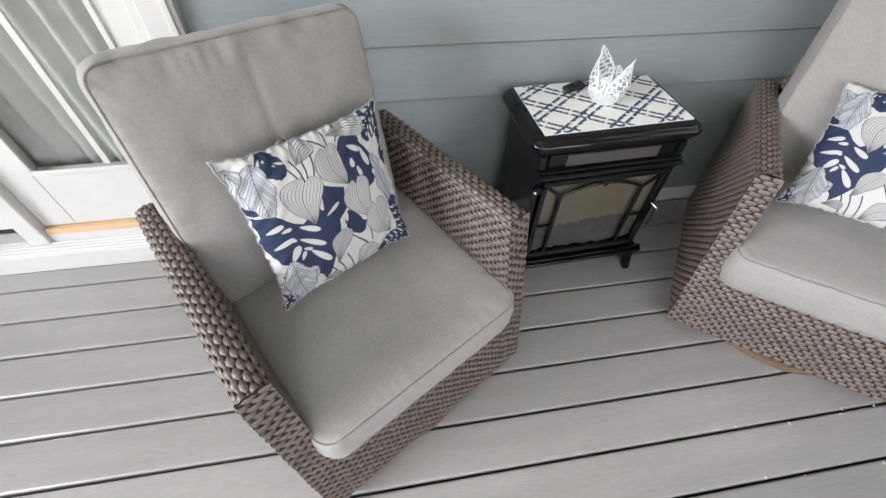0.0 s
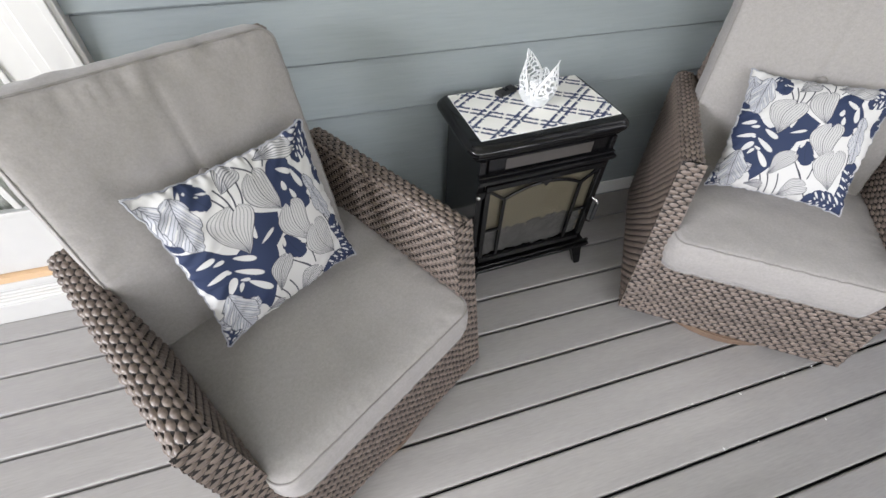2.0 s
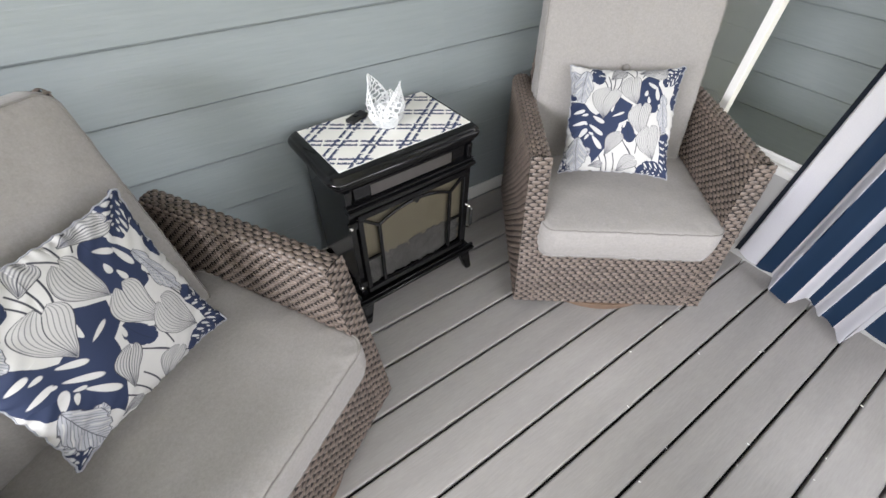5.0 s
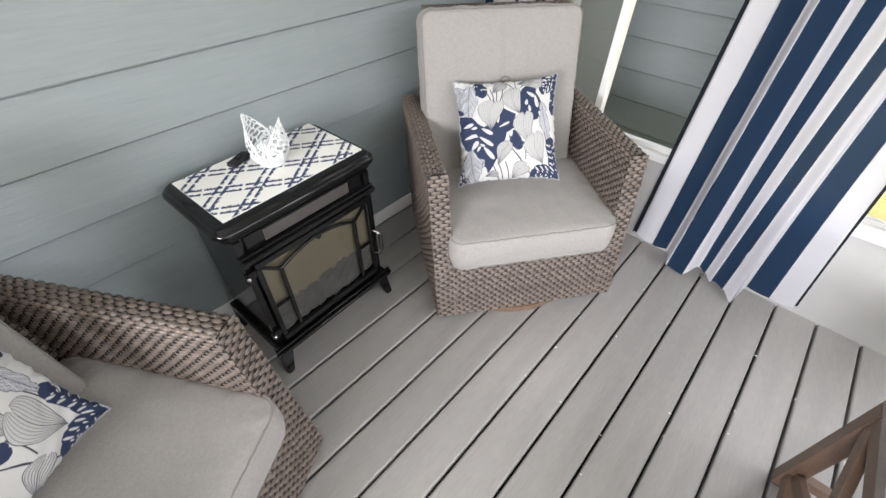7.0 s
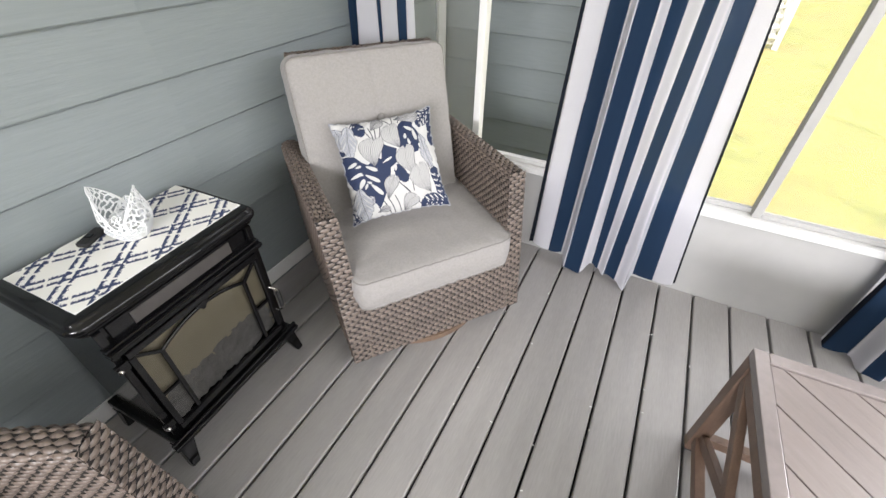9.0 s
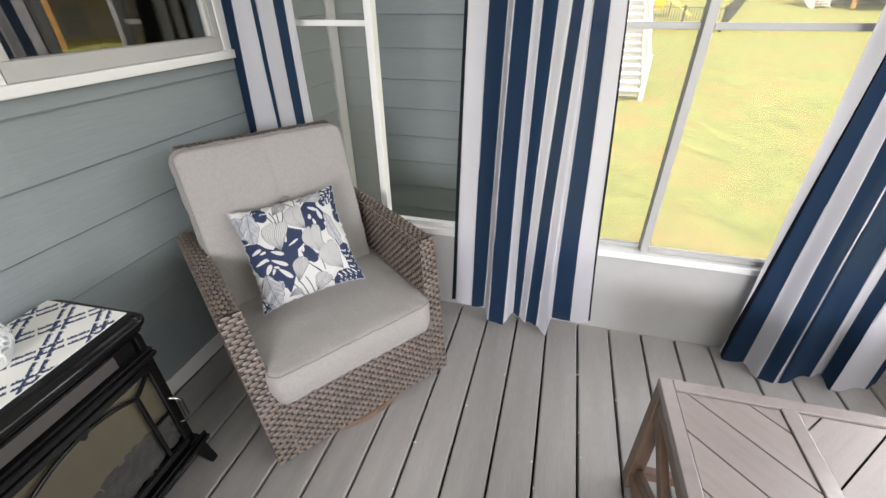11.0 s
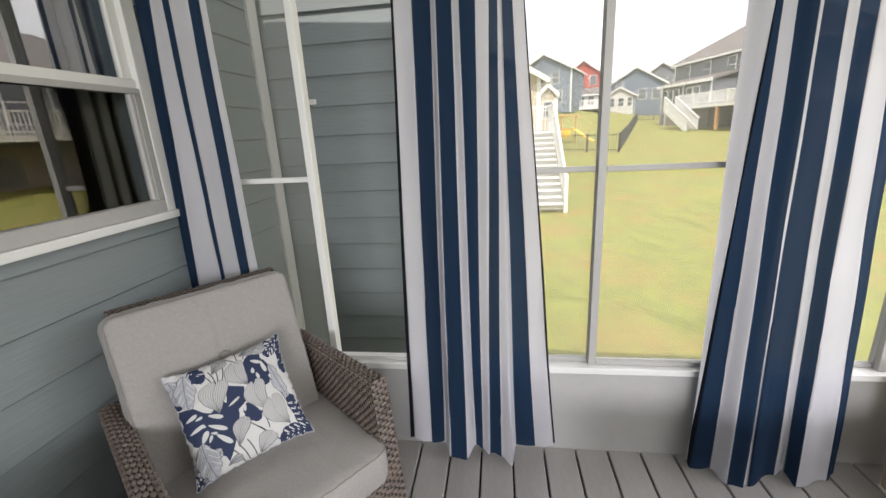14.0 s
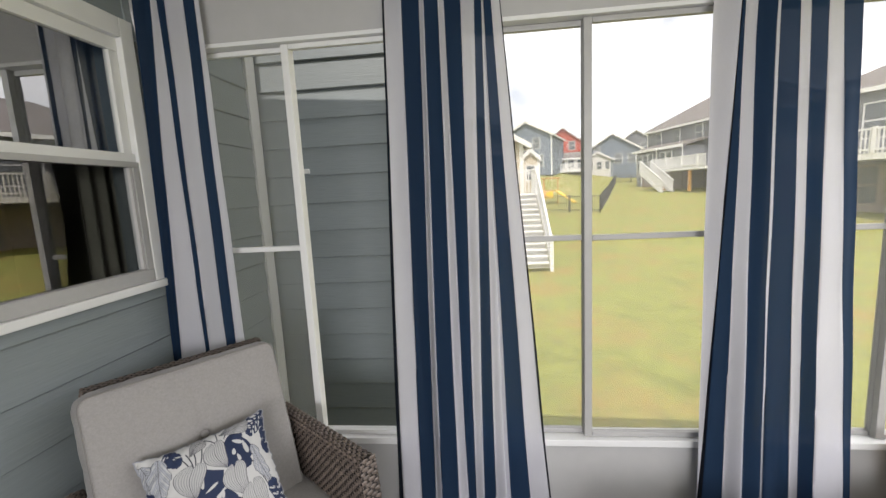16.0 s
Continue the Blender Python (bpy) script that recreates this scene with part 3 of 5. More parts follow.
# Sheet just under a weave; the near-black ones paint shade into its gaps.
def under_sheet(surface, nu=8, nv=24, sink=0.0010):
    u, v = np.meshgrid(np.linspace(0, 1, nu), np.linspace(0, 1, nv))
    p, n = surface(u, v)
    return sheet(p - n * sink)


def quad_surface(a, b, c, d):
    """Bilinear patch: a-b along u at v=0, d-c at v=1."""
    a, b, c, d = (np.array(q, float) for q in (a, b, c, d))
    nrm = np.cross(b - a, d - a)
    nrm /= np.linalg.norm(nrm)

    def s(u, v):
        u, v = u[..., None], v[..., None]
        return a * (1 - u) * (1 - v) + b * u * (1 - v) + c * u * v + d * (1 - u) * v, np.broadcast_to(nrm, u.shape[:-1] + (3,))

    return s


RAKE, ARM_Z, ARM_W = 0.100, 0.617, 0.066


def front_y(z):
    return RAKE * (z - 0.05) / 0.565


def arm_surface(sign):
    """Skin over an arm from the outer foot up over the rounded top and down inside."""
    r = 0.024
    xo0, xo1 = 0.350, 0.370
    pts = [(xo0 + (xo1 - xo0) * t, 0.045 + (ARM_Z - r - 0.045) * t) for t in np.linspace(0, 1, 24)]
    pts += [(xo1 - r + r * math.cos(a), ARM_Z - r + r * math.sin(a)) for a in np.linspace(0.2, math.pi / 2, 5)]
    xi = xo1 - ARM_W
    pts += [(xi + r + r * math.cos(a), ARM_Z - r + r * math.sin(a)) for a in np.linspace(math.pi / 2, math.pi - 0.2, 5)]
    pts += [(xi - 0.012 * t, ARM_Z - r - (ARM_Z - r - 0.25) * t) for t in np.linspace(0, 1, 16)]
    pts = np.array(pts)
    run = np.r_[0, np.cumsum(np.linalg.norm(np.diff(pts, axis=0), axis=1))]
    total = run[-1]

    def s(u, v):
        w = v * total
        x, z = np.interp(w, run, pts[:, 0]), np.interp(w, run, pts[:, 1])
        e = 0.004
        dx = np.interp(w + e, run, pts[:, 0]) - np.interp(w - e, run, pts[:, 0])
        dz = np.interp(w + e, run, pts[:, 1]) - np.interp(w - e, run, pts[:, 1])
        ln = np.sqrt(dx * dx + dz * dz) + 1e-9
        y0 = RAKE * (z - 0.05) / 0.565
        y = y0 + u * (0.685 + 0.02 * z - y0)
        return np.stack([sign * x, y, z], -1), np.stack([sign * dz / ln, 0 * x, -dx / ln], -1)

    return s, total


def smooth_edge(q):
    return max(0.0, min(1.0, (1 - abs(q)) * 5)) * (1.0 if q > -0.1 else 0.25)


def soft_box(size, bulge, nx=30, ny=30, corner=0.035, wrinkle=0.0, seed=0.0, crease=0.0):
    """A stuffed box cushion: rounded corners in plan, full faces, welted edges. Local z up from its base."""
    w, d, h = size
    bm = bmesh.new()

    def place(px, py):
        # px, py in -1..1
        x, y = px * w / 2, py * d / 2
        cx, cy = w / 2 - corner, d / 2 - corner
        if abs(x) > cx and abs(y) > cy:
            ox, oy = (abs(x) - cx) / corner, (abs(y) - cy) / corner
            far = max(ox, oy)
            ln = math.hypot(ox, oy)
            x = math.copysign(cx + corner * ox / ln * far, x)
            y = math.copysign(cy + corner * oy / ln * far, y)
        return x, y

    grid_top, grid_bot = {}, {}
    for face, store in ((1, grid_top), (0, grid_bot)):
        for i in range(nx + 1):
            for j in range(ny + 1):
                px, py = 2 * i / nx - 1, 2 * j / ny - 1
                x, y = place(px, py)
                full = ((1 - px**4) * (1 - py**4)) ** 0.6
                z = (h * 0.5 + (h * 0.5 - 0.012 + bulge * full) * (1 if face else -1))
                if wrinkle:
                    z += wrinkle * (ruffle(x + seed, y, face, 7) + 0.5 * ruffle(x, y + seed, face, 16)) * (0.4 + full)
                    edge = 1 - min(1, min(1 - abs(px), 1 - abs(py)) * 6)
                    z += wrinkle * 1.1 * edge * ruffle((x + y) * 2, seed, face, 22)
                    near = max(0.0, 1 - min(1 - abs(px), 1 - abs(py)) * 5.5)
                    along = x if abs(py) > abs(px) else y
                    z += wrinkle * 0.42 * near * (1 - near) * 4 * math.sin(along * 150 + 5 * math.sin(along * 23 + seed)) * (0.5 + 0.5 * math.sin(along * 17 + seed))
                if crease and face:
                    z -= crease * (math.exp(-((x / 0.010) ** 2)) * smooth_edge(py) + 0.6 * math.exp(-((x / 0.03) ** 2 + ((y - 0.058) / 0.03) ** 2)))
                    z += crease * 0.7 * math.sin(x * 70 + 3 * math.sin(y * 9)) * max(0.0, py - 0.80) * 9 * abs(ruffle(x, seed, 0, 12))
                store[i, j] = bm.verts.new((x, y, z))
        for i in range(nx):
            for j in range(ny):
                bm.faces.new((store[i, j], store[i + 1, j], store[i + 1, j + 1], store[i, j + 1]))
    ring = [(i, 0) for i in range(nx)] + [(nx, j) for j in range(ny)] + [(i, ny) for i in range(nx, 0, -1)] + [(0, j) for j in range(ny, 0, -1)]
    levels = [[grid_bot[q] for q in ring]]
    for t in np.linspace(0, 1, 7)[1:-1]:
        row = []
        for q in ring:
            a, b = grid_bot[q].co, grid_top[q].co
            p = a.lerp(b, t)
            out = Vector((p.x / (w / 2), p.y / (d / 2), 0))
            out = Vector((out.x if abs(out.x) > 0.9 else 0, out.y if abs(out.y) > 0.9 else 0, 0))
            p += out.normalized() * (bulge * 0.55 * math.sin(math.pi * t) + wrinkle * ruffle(p.x * 2, p.y * 2, seed + t, 9)) if out.length else Vector()
            row.append(bm.verts.new(p))
        levels.append(row)
    levels.append([grid_top[q] for q in ring])
    for a, b in zip(levels, levels[1:]):
        for i in range(len(ring)):
            j = (i + 1) % len(ring)
            bm.faces.new((a[i], a[j], b[j], b[i]))
    cords = [[tuple(grid_top[q].co) for q in ring], [tuple(grid_bot[q].co) for q in ring]]
    return bm, cords


def build_chair(m):
    c = thing("swivel_armchair", m, "grey-brown wicker swivel armchair with taupe cushions", "armchair", "armchairs beside the stove")
    base = bmesh.new()
    bmesh.ops.create_cone(base, cap_ends=True, segments=48, radius1=0.315, radius2=0.315, depth=0.034, matrix=Matrix.Translation((0, 0.315, 0.0175)))
    bmesh.ops.bevel(base, geom=base.edges[:], offset=0.004, segments=2, affect="EDGES")
    part("swivel_base", base, BASE_WOOD, c, "round brown wooden swivel base")
    hub = bmesh.new()
    bmesh.ops.create_cone(hub, cap_ends=True, segments=24, radius1=0.10, radius2=0.10, depth=0.02, matrix=Matrix.Translation((0, 0.37, 0.046)))
    part("hub", hub, BLACK_MATT, c)
    part("seat_deck", boxed((-0.29, 0.04, 0.2), (0.29, 0.66, 0.262), 0.006), WEAVE_SHADE, c)
    part("bottom_frame", boxed((-0.335, 0.012, 0.046), (0.335, 0.68, 0.060), 0.004), WEAVE_SHADE, c)
    for sign in (-1, 1):
        s, total = arm_surface(sign)
        arm = woven("arm", weave(s, round(total / 0.0130), 41, across=5, per=5), WICKER, c)
        part("arm_gap_shade", under_sheet(s, 6, 60), WEAVE_SHADE, arm)
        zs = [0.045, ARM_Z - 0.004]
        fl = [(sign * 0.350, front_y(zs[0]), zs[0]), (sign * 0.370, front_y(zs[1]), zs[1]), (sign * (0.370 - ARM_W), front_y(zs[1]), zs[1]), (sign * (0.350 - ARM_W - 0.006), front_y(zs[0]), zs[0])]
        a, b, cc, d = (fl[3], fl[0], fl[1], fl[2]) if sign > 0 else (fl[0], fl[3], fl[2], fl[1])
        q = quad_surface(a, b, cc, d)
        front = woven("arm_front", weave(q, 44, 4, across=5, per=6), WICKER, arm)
        part("front_gap_shade", under_sheet(q, 3, 4), WEAVE_SHADE, arm)
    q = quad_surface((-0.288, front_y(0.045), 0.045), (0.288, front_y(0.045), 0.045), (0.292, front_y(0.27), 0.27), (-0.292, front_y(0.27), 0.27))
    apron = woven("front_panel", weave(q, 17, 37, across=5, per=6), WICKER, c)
    part("panel_gap_shade", under_sheet(q, 3, 3), WEAVE_SHADE, apron)
    rim = [(x, front_y(0.272) + 0.002, 0.272) for x in np.linspace(-0.30, 0.30, 60)]
    part("rim_cord", tube(rim, 0.0058, 6), WICKER, apron, smooth=True)
    # woven back, leaning
    bl, br, tl, tr = (-0.335, 0.66, 0.05), (0.335, 0.66, 0.05), (-0.280, 0.735, 0.920), (0.280, 0.735, 0.920)
    inner = quad_surface((-0.30, 0.60, 0.25), (0.30, 0.60, 0.25), (0.275, 0.690, 0.920), (-0.275, 0.690, 0.920))
    back = woven("back_panel", weave(inner, 44, 45, per=4), WICKER, c)
    rear = quad_surface(br, bl, tl, tr)
    woven("rear_panel", weave(rear, 56, 45, per=4), WICKER, back)
    part("back_gap_shade", joined([under_sheet(inner, 3, 3), under_sheet(rear, 3, 3)]), WEAVE_SHADE, back)
    for sign in (-1, 1):
        e = [(sign * 0.302, 0.60, 0.25), (sign * 0.325, 0.665, 0.25), (sign * 0.282, 0.735, 0.920), (sign * 0.277, 0.690, 0.920)]
        q = quad_surface(*(e if sign > 0 else [e[1], e[0], e[3], e[2]]))
        woven("back_edge", weave(q, 44, 4, per=5), WICKER, back)
    q = quad_surface((-0.28, 0.690, 0.920), (0.28, 0.690, 0.920), (0.28, 0.735, 0.920), (-0.28, 0.735, 0.920))
    woven("back_top", weave(q, 3, 45, per=4), WICKER, back)
    # cushions
    bm, cords = soft_box((0.600, 0.58, 0.145), 0.016, 60, 56, 0.05, 0.0048, 3.1)
    seat = part("seat_cushion", bm, FABRIC, c, smooth=True)
    seat.matrix_local = pose(0, 0.308, 0.268, 1.5)
    part("piping", joined([tube(q, 0.0024, 6, True) for q in cords]), PIPING, seat, smooth=True)
    bm, cords = soft_box((0.575, 0.575, 0.125), 0.020, 72, 60, 0.035, 0.0046, 8.7, 0.0042)
    back_c = part("back_cushion", bm, FABRIC, c, smooth=True)
    back_c.matrix_local = pose(-0.018, 0.615, 0.650, 75, 0, 0)
    part("piping", joined([tube(q, 0.0024, 6, True) for q in cords]), PIPING, back_c, smooth=True)
    knob = bmesh.new()
    bmesh.ops.create_uvsphere(knob, u_segments=16, v_segments=10, radius=0.015, matrix=Matrix.Translation((0, 0.058, 0.1445)) @ Matrix.Diagonal((1, 1, 0.5, 1)))
    part("tuft_button", knob, PIPING, back_c, "dark covered tuft button", True)
    return c


chair_a = build_chair(pose(-1.909, 0.729, 0, 0, 0, 31.3))
chair_b = copy_thing(chair_a, pose(-0.752, 0.752, 0, 0, 0, -36.4) @ Matrix.Diagonal((1.014, 1, 1.02, 1)))
for ob in chair_b.children:
    if ob.name.startswith("back_cushion"):
        ob.matrix_basis = Matrix.Diagonal((1, 1, 0.98, 1)) @ pose(-0.018, 0.615, 0.650, 75, 0, 0)
for ob in chair_a.children:
    if ob.name.startswith("back_cushion"):
        ob.matrix_local = pose(-0.032, 0.649, 0.655, 75, 1.0, -1.7) @ Matrix.Diagonal((0.95, 1, 1, 1))

# ---- printed throw pillows ----


def leaf_print(n):
    """Colours on an n by n grid of the pillow face: navy split leaves, pale veined leaves, white heart leaves, thin stems."""
    u, v = np.meshgrid(np.linspace(0, 1, n), np.linspace(0, 1, n))
    u = u - 0.04 * np.sin(np.pi * u)
    white, navy, line, pale = np.array((0.49, 0.487, 0.48)), np.array((0.021, 0.031, 0.070)), np.array((0.034, 0.036, 0.050)), np.array((0.36, 0.37, 0.40))
    img = np.ones((n, n, 3)) * white
    wob = 0.006 * np.sin(23 * u + 4 * np.sin(9 * v)) + 0.005 * np.sin(31 * v + 3 * np.sin(13 * u))

    def paint(cover, colour):
        m = np.clip(cover, 0, 1)[..., None]
        img[:] = img * (1 - m) + colour * m

    def solid(gap):
        """Cover from a signed distance in pillow widths, soft over one cell."""
        return np.clip(0.5 + gap * n, 0, 1)

    def along(bu, bv, tu, tv):
        """Distance along and across the axis from base to tip, and the axis' length."""
        du, dv = tu - bu, tv - bv
        size = math.hypot(du, dv)
        x, y = u - bu, v - bv
        return (x * du + y * dv) / size, (-x * dv + y * du) / size, size

    def stem(bu, bv, tu, tv, w=0.0046, bend=0.008):
        a, d, size = along(bu, bv, tu, tv)
        t = np.clip(a / size, 0, 1)
        off = np.hypot(a - t * size, d - bend * np.sin(t * np.pi))
        paint(solid(w - off), line)

    def spot(cu, cv, long, half, turn, colour):
        q = radians(turn)
        a, d, size = along(cu, cv, cu + math.cos(q), cv + math.sin(q))
        r = np.hypot(a / long, d / (half * (1 + 0.35 * a / long)))
        paint(solid((1 - r) * half), colour)

    def heart(bu, bv, tu, tv, half):
        """White heart-shaped leaf, its fine veins running from the notch to the tip."""
        a, d, size = along(bu, bv, tu, tv)
        t = np.clip(a / size, -0.2, 1)
        d = d + 0.22 * half * np.sin(t * 4.2)
        wide = half * 2.15 * np.sqrt(np.clip(t + 0.20, 0, 2)) * np.clip(1 - t, 0, 2) ** 1.05 + 1e-5
        back = a + 0.24 * size * np.sin(np.pi * np.clip(np.abs(d) / half, 0, 1)) ** 0.6
        gap = np.minimum(np.minimum(wide - np.abs(d), back), size - a) + wob * 0.5
        paint(solid(gap + 0.0045), line)
        paint(solid(gap), white * 0.86)
        ray = d / wide * 6.5 * min(1.0, 0.35 + half * 5)
        near = np.abs(ray - np.round(ray)) * wide / 6.5
        paint(solid(0.0013 - near) * solid(gap - 0.002) * 0.9, line * 1.8)
        paint(solid(0.0019 - np.abs(d)) * solid(gap - 0.002), line)

    def split_leaf(bu, bv, tu, tv, half, body=navy, holes=4, turn=0.9):
        """Split leaf with notches in its rim and rows of slits beside the midrib."""
        a, d, size = along(bu, bv, tu, tv)
        t = np.clip(a / size, -0.08, 1)
        half = half * (1.0 if body is pale else 1.13)
        d = d + 0.16 * half * np.sin(t * 3.2)
        rim = half * np.clip(np.sin(np.pi * np.clip(t + 0.08, 0, 1.08) / 1.08 * 0.98) + 0.02, 0, 1) ** 0.55
        notch = half * 0.14 * np.clip(np.sin((t - 0.25 * np.abs(d) / half) * 19 + 1.0), 0.2, 1)
        gap = np.minimum(rim - notch - np.abs(d), np.minimum(a + 0.08 * size, size - a)) + wob
        if body is pale:
            paint(solid(gap + 0.0035), line)
            paint(solid(gap), pale)
            ray = (a / size - np.abs(d) / half * 0.5) * 11
            paint(solid(0.0019 - np.abs(ray - np.round(ray)) * size / 11) * solid(gap - 0.001), line * 1.3)
            ray = (a / size - np.abs(d) / half * 0.45) * 4.5 + 0.3
            paint(solid(0.006 - np.abs(ray - np.round(ray)) * size / 4.5) * solid(gap - 0.004) * solid(np.abs(d) - 0.25 * half), white)
        else:
            paint(solid(gap), body)
        paint(solid(0.0016 - np.abs(d)) * solid(gap), line if body is pale else navy * 0.7)
        if body is pale:
            return
        q = math.atan2(tv - bv, tu - bu)
        for i in range(holes):
            for sg in (-1, 1):
                for off, ln, wd in ((0.60, 0.33, 0.070), (0.20, 0.13, 0.045)):
                    at = (0.16 + 0.72 * (i + 0.25 + 0.2 * sg) / holes) * size
                    side = sg * off * half * (1.0 - 0.08 * i) - 0.16 * half * math.sin(at / size * 3.2)
                    spot(bu + at * math.cos(q) - side * math.sin(q), bv + at * math.sin(q) + side * math.cos(q), ln * half, wd * half + 0.0015, math.degrees(q) + sg * 57 * turn, white)

    def patch(points):
        """A navy patch with a wavering outline through the given corners."""
        pu, pv = u + wob, v + 0.8 * wob
        inside = np.zeros((n, n), bool)
        for (a, b), (c, d) in zip(points, points[1:] + points[:1]):
            inside ^= ((b > pv) != (d > pv)) & (pu < (c - a) * (pv - b) / (d - b + 1e-9) + a)
        paint(inside * 1.0, navy)

    for s in ((0.255, 0.91, 0.31, 0.775), (0.305, 0.92, 0.33, 0.775), (0.36, 0.92, 0.345, 0.775), (0.425, 0.92, 0.375, 0.77), (0.55, 0.995, 0.54, 0.87), (0.455, 0.98, 0.55, 0.885), (0.64, 1.0, 0.61, 0.92), (0.62, 0.37, 0.635, 0.195), (0.45, 0.365, 0.68, 0.04), (0.42, 0.185, 0.455, 0.01), (0.345, 0.175, 0.395, 0.01), (0.28, 0.18, 0.355, 0.005), (0.83, 0.725, 0.88, 0.46), (0.8, 0.62, 0.91, 0.245), (0.9, 0.23, 0.925, 0.04), (0.525, 0.27, 0.61, 0.145)):
        stem(*s)
    split_leaf(0.205, 0.995, 0.24, 0.85, 0.060, holes=1)
    split_leaf(0.67, 0.91, 0.745, 0.585, 0.125, holes=0)
    split_leaf(1.0, 0.985, 0.82, 0.845, 0.085, holes=4)
    split_leaf(1.0, 0.0, 0.915, 0.41, 0.075, holes=5)
    split_leaf(0.985, 0.03, 0.675, 0.03, 0.085, holes=4)
    split_leaf(0.0, 0.0, 0.085, 0.17, 0.080, holes=4)
    split_leaf(0.0, 0.825, 0.03, 0.675, 0.042, holes=2)
    split_leaf(0.985, 0.91, 0.965, 0.625, 0.035, holes=2)
    split_leaf(0.515, 0.48, 0.575, 0.30, 0.062, holes=0)
    # the large leaf below the middle and the one beside it, with long slits
    patch([(0.0, 0.665), (0.11, 0.655), (0.225, 0.55), (0.325, 0.61), (0.375, 0.55), (0.45, 0.52), (0.42, 0.40), (0.355, 0.275), (0.26, 0.08), (0.205, 0.165), (0.145, 0.24), (0.04, 0.345), (0.005, 0.43), (0.005, 0.575)])
    patch([(0.40, 0.735), (0.535, 0.65), (0.535, 0.53), (0.425, 0.47), (0.355, 0.345), (0.255, 0.445), (0.26, 0.565), (0.36, 0.58)])
    for h in ((0.08, 0.57, 0.048, 0.016, 21), (0.13, 0.545, 0.028, 0.012, 10), (0.095, 0.46, 0.06, 0.016, 17), (0.13, 0.37, 0.054, 0.021, 56), (0.25, 0.505, 0.06, 0.018, -33), (0.24, 0.405, 0.080, 0.018, -39), (0.26, 0.285, 0.080, 0.020, -54), (0.165, 0.335, 0.031, 0.012, 61), (0.145, 0.46, 0.015, 0.009, 0), (0.2, 0.37, 0.026, 0.011, -29), (0.42, 0.56, 0.057, 0.011, 23), (0.715, 0.845, 0.051, 0.016, -33), (0.775, 0.77, 0.064, 0.019, -79), (0.665, 0.77, 0.028, 0.017, -100), (0.695, 0.705, 0.033, 0.015, -81), (0.49, 0.47, 0.036, 0.012, -106)):
        spot(*h, white)
    split_leaf(0.025, 0.93, 0.115, 0.70, 0.090, pale)
    split_leaf(0.125, 0.94, 0.085, 0.655, 0.075, pale)
    split_leaf(0.0, 0.15, 0.21, 0.19, 0.085, pale)
    split_leaf(0.09, 0.30, 0.14, 0.005, 0.090, pale)
    split_leaf(0.84, 0.72, 0.91, 0.395, 0.055, pale)
    heart(0.32, 0.77, 0.265, 0.53, 0.106)
    heart(0.515, 0.88, 0.56, 0.655, 0.090)
    heart(0.805, 0.95, 0.585, 0.975, 0.050)
    heart(0.63, 0.625, 0.66, 0.365, 0.098)
    heart(0.74, 0.41, 0.81, 0.145, 0.108)
    heart(0.625, 0.125, 0.48, 0.02, 0.070)
    heart(0.445, 0.355, 0.335, 0.17, 0.060)
    heart(0.43, 0.97, 0.32, 0.895, 0.045)
    heart(0.335, 0.065, 0.24, 0.055, 0.030)
    return img.reshape(-1, 3)


def build_pillow(m, size=0.3736, n=400):
    p = thing("throw_pillow", m, "navy and white leaf-print throw pillow on an armchair", "pillow", "throw pillows")
    u, v = np.meshgrid(np.linspace(-1, 1, n), np.linspace(-1, 1, n))
    pinch = 0.075
    ear = 1 + 0.055 * np.abs(u * v) ** 5 - 0.048 * np.abs(u * v) ** 20
    x = size / 2 * u * (1 - pinch * (1 - v**4)) * ear + (0.0014 * np.sin(31 * v + 2 * u) + 0.0010 * np.sin(57 * v + 4)) * u**8
    y = size / 2 * v * (1 - pinch * (1 - u**4)) * ear + (0.0014 * np.sin(29 * u - v) + 0.0010 * np.sin(61 * u + 1)) * v**8
    puff = 0.060 * ((1 - u**2) * (1 - v**2)) ** 0.46
    crease = 0.010 * np.exp(-((np.abs(u) - np.abs(v)) * 7) ** 2) * np.clip(np.abs(u) * 2.2 - 1, 0, 1) + 0.0022 * np.sin(26 * (u - v) + 4 * u * v) * np.clip(np.maximum(np.abs(u), np.abs(v)) * 2 - 1, 0, 1) * (np.abs(u * v) > 0.15) + 0.004 * np.sin(7 * u + 3 * v) * np.cos(5 * v - 2 * u)
    front = part("front_cover", sheet(np.stack([x, y, puff - crease], -1)), PRINT, p, smooth=True)
    colours = leaf_print(n)
    colour_layer(front, colours)
    rear = part("rear_cover", sheet(np.stack([x, y, -0.8 * puff], -1)[::3, ::-3]), PRINT, p, smooth=True)
    colour_layer(rear, colours.reshape(n, n, 3)[::3, ::-3].reshape(-1, 3))
    edge = np.concatenate([np.stack([x, y, 0 * x], -1)[0, :-1:6], np.stack([x, y, 0 * x], -1)[:-1:6, -1], np.stack([x, y, 0 * x], -1)[-1, :0:-6], np.stack([x, y, 0 * x], -1)[:0:-6, 0]])
    seam = part("seam", tube(edge, 0.0022, 5, True), PRINT, p, smooth=True)
    colour_layer(seam, np.ones((len(seam.data.vertices), 3)) * np.array((0.30, 0.31, 0.34)))
    return p


def pillow_pose(x, y, z, yaw, tilt, roll):
    return pose(x, y, z, 0, 0, yaw) @ pose(0, 0, 0, tilt) @ pose(0, 0, 0, 0, 0, roll)


pillow_a = build_pillow(pillow_pose(-2.1265, 1.0803, 0.6205, 33.8, 71.9, -1.4) @ Matrix.Scale(1.03, 4))
